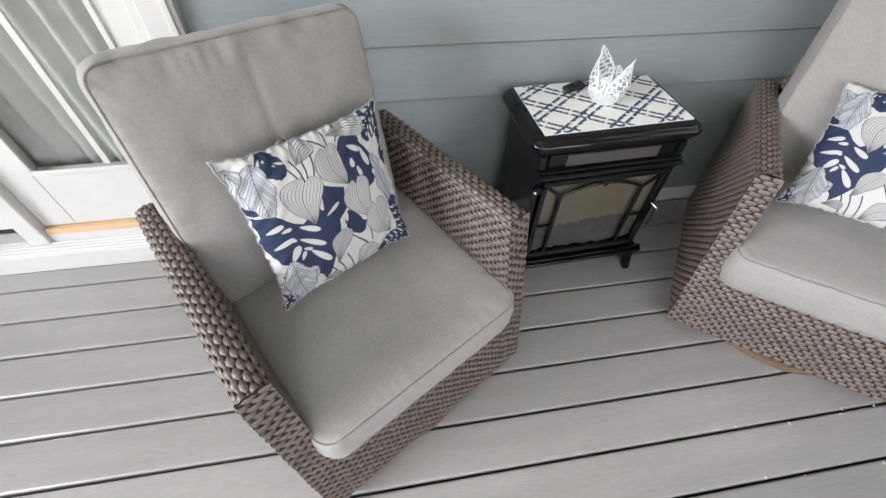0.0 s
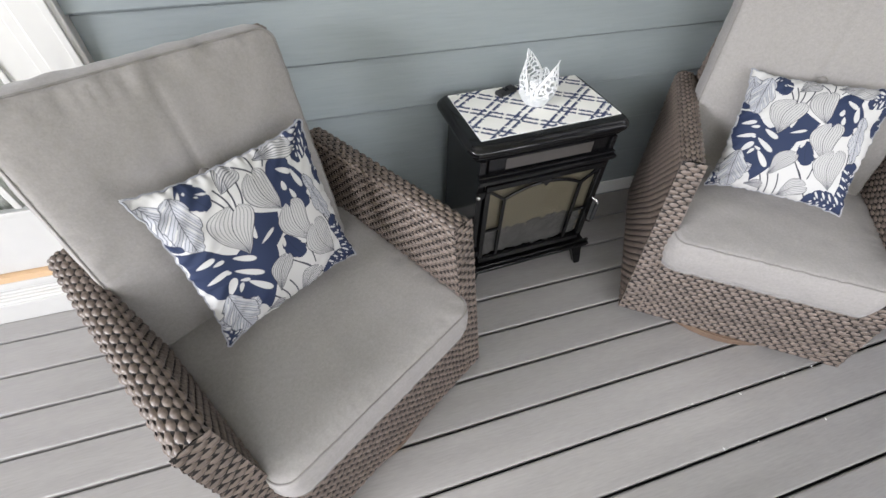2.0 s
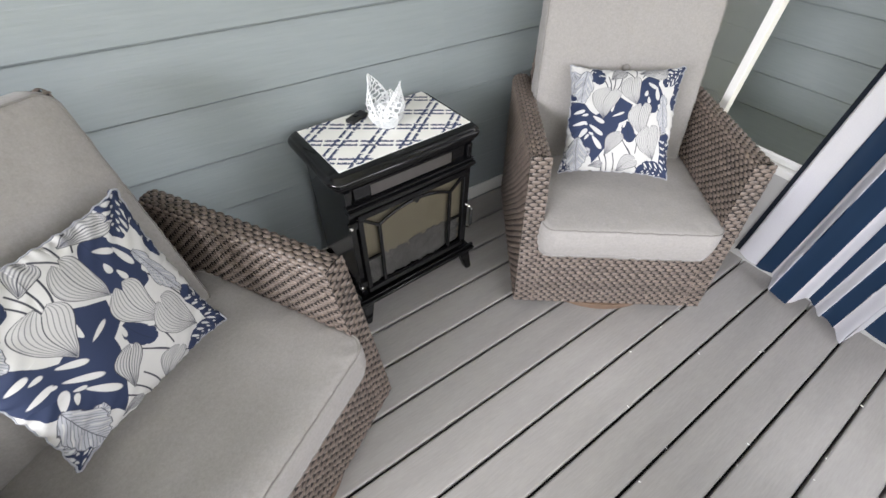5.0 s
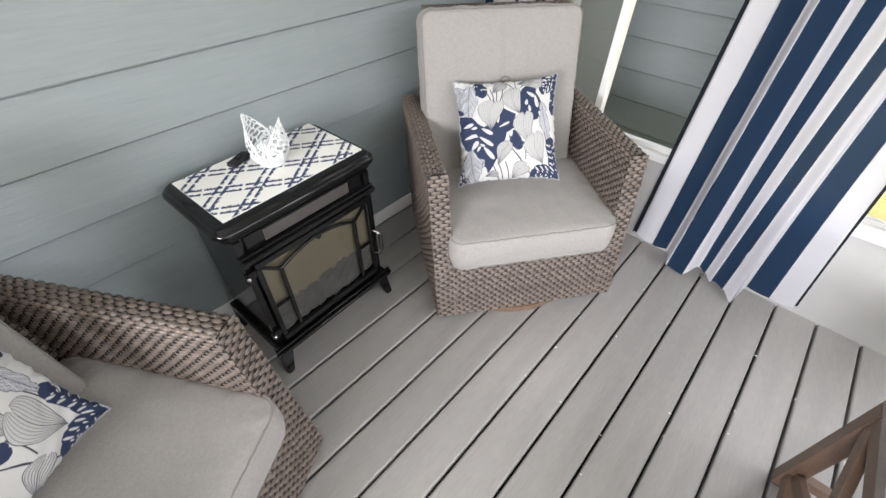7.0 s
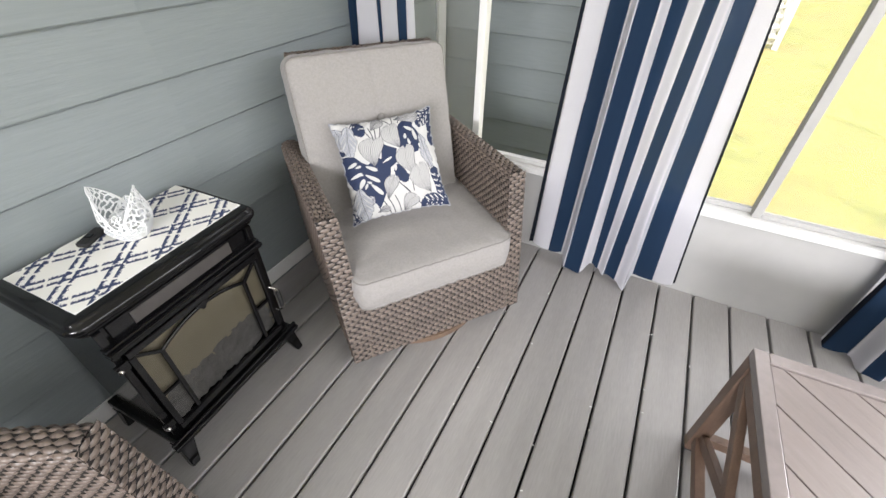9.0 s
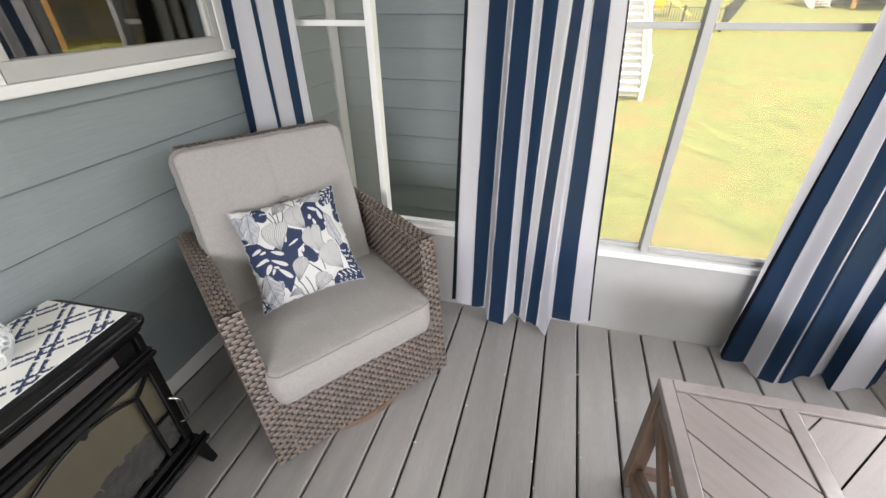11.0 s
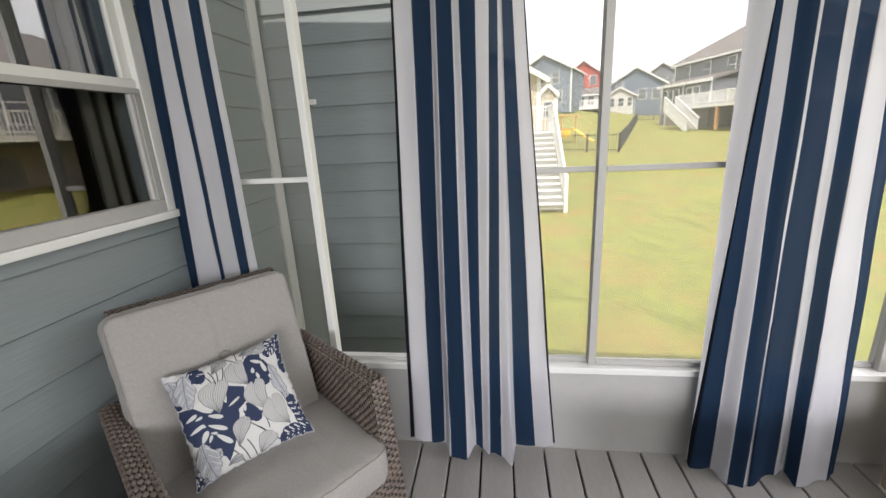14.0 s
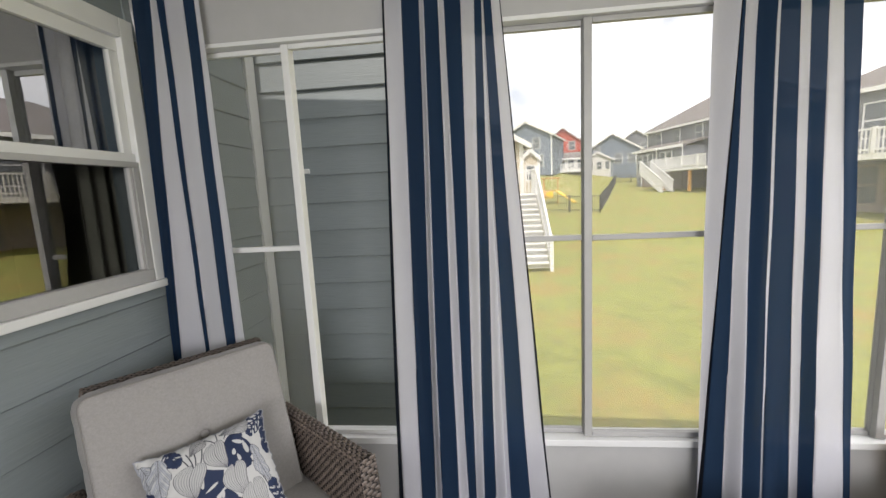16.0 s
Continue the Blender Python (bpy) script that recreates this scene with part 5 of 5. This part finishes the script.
def ground_z(x, y):
    """Lawn: flat by the houses, rising slowly away from the porch and more on the far side."""
    d = np.hypot(x + 1.65, y - 0.2)
    z = -1.22 + 0.047 * np.maximum(d - 14, 0) + 0.13 * np.maximum(d - 42, 0) * (0.10 + 0.90 * smooth_step(-0.35, -0.05, y / np.maximum(np.abs(x), 4)))
    z = np.where(d > 105, -1.22 + 0.047 * 91 + 0.13 * 63 * (0.10 + 0.90 * smooth_step(-0.35, -0.05, y / np.maximum(np.abs(x), 4))), z)
    z = z + 0.030 * np.clip(d - 12, 0, 40) * smooth_step(0.95, 1.2, -y / np.maximum(np.abs(x), 4))
    return z + 0.05 * np.sin(x * 0.31 + 1) * np.sin(y * 0.27) * (d > 8)


rr = np.r_[np.linspace(0.2, 30, 50), np.geomspace(31, 3000, 60)]
aa = np.linspace(0, 2 * np.pi, 120, endpoint=False)
gx, gy = -1.65 + rr[:, None] * np.cos(aa), 0.2 + rr[:, None] * np.sin(aa)
g = np.stack([gx, gy, ground_z(gx, gy)], -1)
ground = tagged(part("ground", sheet(g, True), LAWN, smooth=True), "sunlit mown lawn with patchy yellow grass", "lawn", kind="structure")


def polar(az, d):
    a = radians(az)
    return -1.65 + d * math.cos(a), 0.2 + d * math.sin(a)


def window_part(parent, at, wide, high, turn):
    w = part("window", boxed((-wide / 2, -0.05, 0), (wide / 2, 0.0, high), 0.01), WHITE_PVC, parent)
    w.matrix_local = Matrix.Translation(at) @ Matrix.Rotation(turn, 4, "Z")
    for a, b in ((0.08, high / 2 - 0.04), (high / 2 + 0.04, high - 0.08)):
        part("pane", boxed((-wide / 2 + 0.09, -0.062, a), (wide / 2 - 0.09, -0.051, b)), DARK_PANE, w)


def build_house(label, at, turn, wide, deep, high, rise, wall, axis="x", windows=(), stone=0.0, over=0.35, hip=0.0):
    """A house with gable roof: local front face at y = 0 looking to -y, x across. axis: way of the ridge."""
    z = float(ground_z(np.array(at[0]), np.array(at[1]))) - 0.3
    h = thing("house", pose(at[0], at[1], z, 0, 0, turn), label, "house", "houses beyond the lawn")
    bm = bmesh.new()
    x, y = wide / 2, deep
    if axis == "x":
        prof = [(0, 0), (0, high), (y / 2, high + rise), (y, high), (y, 0)]
        rings = [[bm.verts.new((sx * x, a, b)) for a, b in prof] for sx in (-1, 1)]
    else:
        prof = [(-x, 0), (-x, high), (0, high + rise), (x, high), (x, 0)]
        rings = [[bm.verts.new((a, q, b)) for a, b in prof] for q in (0, y)]
    n = len(prof)
    for i in range(n):
        bm.faces.new((rings[0][i], rings[0][(i + 1) % n], rings[1][(i + 1) % n], rings[1][i]))
    bm.faces.new(rings[0])
    bm.faces.new(rings[1])
    if hip:
        for i, sx in ((0, 1), (1, -1)):
            rings[i][2].co.x += sx * hip
    part("wall", bm, wall, h)
    o = over
    if axis == "x":
        sl = rise / (y / 2)
        slopes = [((-o, high - o * sl), (y / 2, high + rise)), ((y + o, high - o * sl), (y / 2, high + rise))]
        quads = [[(-x - o, a, b), (x + o, a, b), (x + o - hip, c, d), (-x - o + hip, c, d)] for (a, b), (c, d) in slopes]
        if hip:
            for sx in (-1, 1):
                tip = (sx * (x + o - hip), y / 2, high + rise)
                quads.append([(sx * (x + o), -o, high - o * sl), (sx * (x + o), y + o, high - o * sl), (tip[0], tip[1] + 0.05, tip[2]), tip])
    else:
        sl = rise / x
        slopes = [((-x - o, high - o * sl), (0, high + rise)), ((x + o, high - o * sl), (0, high + rise))]
        quads = [[(a, -o, b), (a, y + o, b), (c, y + o, d), (c, -o, d)] for (a, b), (c, d) in slopes]
    for q in quads:
        bm = bmesh.new()
        lo = [bm.verts.new((a, b, c + 0.03)) for a, b, c in q]
        hi = [bm.verts.new((a, b, c + 0.20)) for a, b, c in q]
        bm.faces.new(lo)
        bm.faces.new(hi)
        for i in range(4):
            bm.faces.new((lo[i], lo[(i + 1) % 4], hi[(i + 1) % 4], hi[i]))
        roof = part("roof", bm, SHINGLE, h)
        a, b = Vector(q[0]), Vector(q[1])
        part("fascia", beamed(a + Vector((0, 0, 0.07)), b + Vector((0, 0, 0.07)), 0.12, 0.20), WHITE_PVC, roof)
        if axis == "y":
            part("rake_board", beamed(Vector(q[0]) + Vector((0, -0.02, 0.05)), Vector(q[3]) + Vector((0, -0.02, 0.05)), 0.08, 0.22), WHITE_PVC, roof)
        elif not hip:
            for c, d in ((0, 3), (1, 2)):
                part("rake_board", beamed(Vector(q[c]) + Vector((0, 0, 0.05)), Vector(q[d]) + Vector((0, 0, 0.05)), 0.22, 0.10), WHITE_PVC, roof)
    for sx in (-1, 1):
        part("corner_board", boxed((sx * x - 0.09, -0.03, 0), (sx * x + 0.09, 0.06, high), 0.01), WHITE_PVC, h)
    if stone:
        part("stone_base", boxed((-x - 0.04, -0.06, 0), (x + 0.04, y + 0.04, stone)), STONE_WALL, h)
    for wx, wz, ww, wh in windows:
        window_part(h, (wx, 0.0, wz), ww, wh, 0)
    return h


def build_stairs(label, at, turn, wide, high, steps, run, landing=1.6, kind="deck_stairs", deck_wide=None):
    """White deck landing with a flight of steps down toward -y and baluster railings."""
    z = float(ground_z(np.array(at[0]), np.array(at[1])))
    s = thing(kind, pose(at[0], at[1], z, 0, 0, turn), label, "deck stairs")
    rise = high / steps
    for i in range(steps):
        y = (i - steps) * run + run
        part("tread", boxed((-wide / 2, y - run - 0.02, rise * (i + 1) - 0.04), (wide / 2, y + 0.02, rise * (i + 1)), 0.005), WHITE_PVC, s)
        part("riser", boxed((-wide / 2 + 0.01, y - run + 0.06, rise * i), (wide / 2 - 0.01, y - run + 0.07, rise * (i + 1) - 0.055)), WHITE_PAINT, s)
    dw = deck_wide or wide
    part("landing", boxed((-dw / 2, 0.02, high - 0.16), (dw / 2, landing, high), 0.01), WHITE_PVC, s)
    for sx in (-1, 1):
        x = sx * (wide / 2 + 0.05)
        part("stringer", beamed((x, -steps * run, 0.1), (x, 0, high - 0.1), 0.06, 0.30), WHITE_PVC, s)
        for a in (0.0, -steps * run):
            zz = high * (1 + a / (steps * run))
            part("newel", boxed((x - 0.06, a - 0.06, zz - 0.1), (x + 0.06, a + 0.06, zz + 1.08), 0.01), WHITE_PVC, s)
        part("hand_rail", beamed((x, -steps * run, 0.95), (x, 0, high + 0.95), 0.07, 0.09), WHITE_PVC, s)
        part("low_rail", beamed((x, -steps * run, 0.30), (x, 0, high + 0.15), 0.05, 0.06), WHITE_PVC, s)
        for i in range(steps * 2):
            q = (i + 0.5) / (steps * 2)
            yy = -steps * run * (1 - q)
            part("baluster", boxed((x - 0.018, yy - 0.018, high * q + 0.22), (x + 0.018, yy + 0.018, high * q + 0.93)), WHITE_PVC, s)
        for a, b in (((x if dw == wide else sx * dw / 2, 0.06), (x if dw == wide else sx * dw / 2, landing)),):
            part("deck_rail", beamed((*a, high + 0.98), (*b, high + 0.98), 0.07, 0.08), WHITE_PVC, s)
            k = int(landing / 0.14)
            for i in range(k):
                yy = 0.06 + landing * (i + 0.5) / k
                part("baluster", boxed((a[0] - 0.018, yy - 0.018, high), (a[0] + 0.018, yy + 0.018, high + 0.95)), WHITE_PVC, s)
    k = int(dw / 0.14)
    for i in range(k):
        xx = -dw / 2 + dw * (i + 0.5) / k
        if dw > wide and abs(xx) < wide / 2:
            continue
        yy = landing if dw == wide else 0.06
        part("baluster", boxed((xx - 0.018, yy - 0.018, high), (xx + 0.018, yy + 0.018, high + 0.95)), WHITE_PVC, s)
    yy = landing if dw == wide else 0.06
    part("deck_rail", beamed((-dw / 2, yy, high + 0.98), (dw / 2, yy, high + 0.98), 0.07, 0.08), WHITE_PVC, s)
    if dw > wide:
        for sx in (-1, 1):
            part("deck_post", boxed((sx * dw / 2 - 0.1, landing * 0.2, 0), (sx * dw / 2 + 0.1, landing * 0.2 + 0.2, high - 0.161)), PLAY_WOOD, s, "tan wooden deck post")
    return s


# neighbour next door: white stairs and a tan porch
build_stairs("white vinyl deck stairs going down to the lawn", (14.75, -1.33), -90, 1.0, 2.32, 13, 0.25, 1.8)
hx, hy = polar(0.8, 19.5)
build_house("tan siding house with white trim next door", (hx, hy), -84, 4.2, 6.0, 4.75, 1.2, TAN_WALL, "y", [(-1.2, 2.9, 0.9, 1.5), (0.9, 2.9, 0.9, 1.5)])
hx, hy = polar(-6.4, 29.0)
build_house("small white porch with a gabled roof", (hx, hy), -88, 1.1, 3.0, 4.2, 0.5, TAN_WALL, "y", [(0.0, 2.7, 0.7, 1.1)], over=0.12)
def raised_deck(house, x0, x1, y0, y1, z, posts):
    """Deck from the house wall (y1) out to y0, with a baluster rail along its edge."""
    deck = part("deck", boxed((x0, y0, z - 0.25), (x1, y1, z)), WHITE_PVC, house, "raised white deck")
    for zz in (0.12, 0.98):
        part("deck_rail", boxed((x0, y0 - 0.02, z + zz), (x1, y0 + 0.06, z + zz + 0.08)), WHITE_PVC, deck)
    bm = bmesh.new()
    n = int((x1 - x0) / 0.15)
    for i in range(n + 1):
        q = x0 + (x1 - x0) * i / n
        w = 0.07 if i % 14 == 0 else 0.022
        box(bm, (q - w, y0 + 0.02 - w, z), (q + w, y0 + 0.02 + w, z + (1.12 if w > 0.05 else 1.0)))
    part("balusters", bm, WHITE_PVC, deck)
    for q in posts:
        part("deck_post", boxed((q - 0.11, y0 + 0.1, 0), (q + 0.11, y0 + 0.32, z - 0.255)), PLAY_WOOD, deck, "tan wooden deck post")
    return deck


# row of far houses
for az, d, turn, wide, deep, high, rise, wall, axis, wins, label in (
    (-5.9, 62, -110, 7.2, 10, 5.6, 1.9, BLUE_WALL, "y", [(-1.5, 3.7, 1.1, 1.6), (1.5, 3.7, 1.1, 1.6), (1.8, 1.2, 1.4, 1.7)], "slate blue house with a steep gable roof"),
    (-10.6, 80, -106, 7.6, 12, 4.4, 2.8, RED_WALL, "y", [(-1.2, 3.2, 1.2, 1.6), (1.6, 3.2, 1.2, 1.6)], "red siding house with a grey gable roof"),
    (-14.9, 76, -105, 4.6, 5, 2.9, 1.3, WHITE_PAINT, "y", [(-1.2, 1.3, 1.0, 1.4), (0.2, 1.3, 1.0, 1.4), (1.5, 1.3, 0.8, 1.4)], "pale gabled back porch of a far house"),
    (-11.7, 70, -104, 4.4, 4, 2.7, 0.9, WHITE_PAINT, "x", [(-1.5, 1.1, 1.0, 1.4), (-0.1, 1.1, 1.0, 1.4), (1.3, 1.1, 1.0, 1.4)], "low pale back porch with a white deck"),
    (-16.6, 76, -112, 8.6, 11, 4.8, 2.6, BLUE_WALL, "y", [(1.0, 2.6, 1.3, 1.6), (3.0, 2.6, 1.3, 1.6), (-2.4, 4.2, 1.0, 1.4)], "dark blue house with white framed windows"),
    (-19.3, 96, -110, 9.0, 12, 5.9, 3.0, GREY_WALL, "y", [(-1.5, 4.6, 1.3, 1.8), (1.5, 4.6, 1.3, 1.8)], "dark grey house on the far slope"),
    (-0.5, 70, -92, 10.0, 10, 5.0, 2.4, GREY_WALL, "y", [(-1.5, 3.0, 1.2, 1.8), (1.5, 3.0, 1.2, 1.8)], "grey house on the far slope"),
):
    far_house = build_house(label, polar(az, d), turn, wide, deep, high, rise, wall, axis, wins)
    if label.startswith("low pale"):
        raised_deck(far_house, -2.2, 2.2, -2.4, -0.07, 0.75, ())
# large house beside the lawn with a raised white deck
bx, by = polar(-20.6, 58)
bx, by = bx + 7.75 * math.cos(radians(-168)), by + 7.75 * math.sin(radians(-168))
big = build_house("large dark grey house with white deck and hipped shingle roof", (bx, by), -168, 15.5, 10.5, 7.0, 3.3, GREY_WALL, "x", [(-5.6, 5.0, 1.1, 1.6), (-2.4, 5.0, 1.1, 1.6), (1.0, 5.0, 1.1, 1.6), (3.5, 4.9, 1.5, 1.9), (5.05, 4.9, 1.5, 1.9), (3.6, 2.5, 1.1, 1.7), (6.4, 2.5, 1.4, 1.9), (6.0, 0.3, 1.6, 1.6)], 1.9, hip=5.0)
sun_room = part("sun_room", boxed((-6.0, -2.4, 0), (1.9, -0.065, 4.5)), GREY_WALL, big)
bm = bmesh.new()
rings = [[bm.verts.new((q, y, z)) for y, z in ((-2.75, 4.42), (-0.065, 5.1), (-0.065, 5.28), (-2.75, 4.6))] for q in (-6.4, 2.3)]
for i in range(4):
    bm.faces.new((rings[0][i], rings[0][(i + 1) % 4], rings[1][(i + 1) % 4], rings[1][i]))
bm.faces.new(rings[0])
bm.faces.new(rings[1])
part("sun_room_roof", bm, SHINGLE, big)
part("sun_room_fascia", boxed((-6.45, -2.83, 4.36), (2.35, -2.755, 4.64)), WHITE_PVC, big)
part("sun_room_base", boxed((-6.04, -2.44, 0), (1.94, -0.07, 1.9)), STONE_WALL, big)
for q, wd in ((-5.3, 0.8), (-4.3, 0.8), (-3.3, 0.8), (-1.2, 0.95), (-0.15, 0.95)):
    window_part(sun_room, (q, -2.445, 2.25), wd, 1.85, 0)
window_part(sun_room, (-5.4, -2.45, 0.45), 0.8, 1.3, 0)
for q in (-6.0, -2.3, 1.86):
    part("corner_board", boxed((q - 0.07, -2.47, 1.9), (q + 0.07, -2.41, 4.42)), WHITE_PVC, sun_room)
raised_deck(big, 0.4, 7.7, -4.6, -0.07, 2.2, (2.0, 5.6))
stairs = part("deck_stairs", boxed((-0.6, -4.6, 1.95), (0.39, -2.9, 2.2)), WHITE_PVC, big, "white stairs from the deck to the lawn")
for i in range(13):
    part("tread", boxed((0.2 + i * 0.27, -5.75, 2.1 - i * 0.165), (0.5 + i * 0.27, -4.72, 2.15 - i * 0.165)), WHITE_PVC, stairs)
for y in (-5.80, -4.68):
    part("stringer", beamed((0.0, y, 2.05), (3.8, y, -0.1), 0.07, 0.34), WHITE_PVC, stairs)
    part("hand_rail", beamed((0.0, y, 3.2), (3.8, y, 1.05), 0.08, 0.12), WHITE_PVC, stairs)
    bm = bmesh.new()
    for i in range(26):
        q = i / 26
        box(bm, (3.8 * q - 0.03, y - 0.03, 2.05 - 2.15 * q), (3.8 * q + 0.03, y + 0.03, 3.18 - 2.15 * q))
    part("balusters", bm, WHITE_PVC, stairs)

near_house = build_house("grey house with white deck and stone base", polar(-46, 27), -160, 12.0, 10.0, 5.85, 2.4, GREY_WALL, "x", [(-4.6, 3.5, 1.5, 1.7), (-2.9, 3.5, 1.5, 1.7), (0.5, 3.3, 1.9, 2.1), (4.0, 3.5, 1.5, 1.7), (-3.6, 0.4, 1.7, 1.9), (2.0, 0.4, 1.2, 1.5)], 2.3, hip=4.0)
raised_deck(near_house, -5.9, 5.0, -2.6, -0.07, 2.75, (-5.2, -1.0, 3.5))

# metal fence across the lawn
fence = thing("yard_fence", Matrix(), "dark metal picket fence running up the lawn", "fence")


def fence_run(a, b, high=1.25):
    a, b = Vector(a), Vector(b)
    n = max(2, int((b - a).length / 2.2))
    for i in range(n + 1):
        p = a.lerp(b, i / n)
        z = float(ground_z(np.array(p.x), np.array(p.y)))
        part("post", boxed((p.x - 0.04, p.y - 0.04, z - 0.1), (p.x + 0.04, p.y + 0.04, z + high)), FENCE, fence)
        if i:
            for h in (0.2, high - 0.12):
                part("rail", beamed((q.x, q.y, zq + h), (p.x, p.y, z + h), 0.03, 0.04), FENCE, fence)
            bm = bmesh.new()
            for k in range(14):
                t = (k + 0.5) / 14
                s = q.lerp(p, t)
                zz = zq + (z - zq) * t
                box(bm, (s.x - 0.012, s.y - 0.012, zz + 0.06), (s.x + 0.012, s.y + 0.012, zz + high - 0.03))
            part("pickets", bm, FENCE, fence)
        q, zq = p, z


p_near, p_far = polar(-15.2, 30), polar(-17.0, 62)
fence_run(p_near, p_far)
fence_run(p_near, polar(-7.7, 31))
fence_run(p_far, polar(-20.5, 64))

# play set
px, py = polar(-9.0, 38)
pz = float(ground_z(np.array(px), np.array(py)))
play = thing("play_set", pose(px, py, pz, 0, 0, -100), "orange wooden play set with yellow slide on the lawn", "play set")
for x in (-0.6, 0.6):
    for y in (0, 1.2):
        part("post", boxed((x - 0.05, y - 0.05, 0), (x + 0.05, y + 0.05, 2.2)), PLAY_WOOD, play)
part("platform", boxed((-0.65, -0.05, 1.1), (0.65, 1.25, 1.2)), PLAY_WOOD, play)
part("roof", boxed((-0.8, -0.2, 2.2), (0.8, 1.4, 2.3)), PLAY_WOOD, play)
part("slide", beamed((0.5, -0.1, 1.15), (2.0, -1.0, 0.1), 0.5, 0.06), PLAY_YELLOW, play)
part("panel", boxed((-0.5, -0.10, 0.5), (0.2, -0.055, 1.1)), PLAY_YELLOW, play)
part("ladder", beamed((-0.6, -0.1, 1.1), (-0.9, -0.8, 0.0), 0.5, 0.06), PLAY_WOOD, play)

# ---- deck floor boards ----
floor = structure("floor", "grey composite deck boards with open gaps")
# Near-black bed under the boards: the shade in their gaps, painted.
part("gap_shade_bed", boxed((FAR_X, FAR_Y, -0.30), (0.0, WALL_Y + 0.007, -0.045)), GAP_SHADE, floor)
bm = bmesh.new()
prof = [(0.0040, -0.025), (0.0040, -0.0050), (0.0060, -0.0014), (0.010, 0.0), (BOARD - 0.010, 0.0), (BOARD - 0.0060, -0.0014), (BOARD - 0.0040, -0.0050), (BOARD - 0.0040, -0.025)]
rings = [[bm.verts.new((x, y, z)) for y, z in prof] for x in (FAR_X, -0.0015)]
for i in range(len(prof)):
    j = (i + 1) % len(prof)
    bm.faces.new((rings[0][i], rings[1][i], rings[1][j], rings[0][j]))
bm.faces.new(rings[0])
bm.faces.new(rings[1][::-1])
first = part("deck_board", bm, DECK, floor)
first.location.y = 10 * BOARD
for k in range(-22, 11):
    y = k * BOARD
    if k == 10 or y < FAR_Y:
        continue
    ob = new("deck_board", first.data)
    ob.parent = floor
    ob.location.y = y

# crumbs of old paint caught in the joints between the boards
crumbs = bmesh.new()
spread = random.Random(11)
for i in range(26):
    k = spread.choice((-1, 0, 1, 2, 3, 4))
    at = pose(spread.uniform(-1.15, -0.30), k * BOARD + spread.uniform(-0.012, 0.012), 0.0015, 0, 0, spread.uniform(0, 180))
    bmesh.ops.create_icosphere(crumbs, subdivisions=1, radius=spread.uniform(0.0022, 0.0045), matrix=at @ Matrix.Diagonal((1.5, 0.8, 0.4, 1)))
tagged(part("floor_crumbs", crumbs, WHITE_PVC), "small white crumbs scattered on the deck boards", "crumbs", kind="stuff")
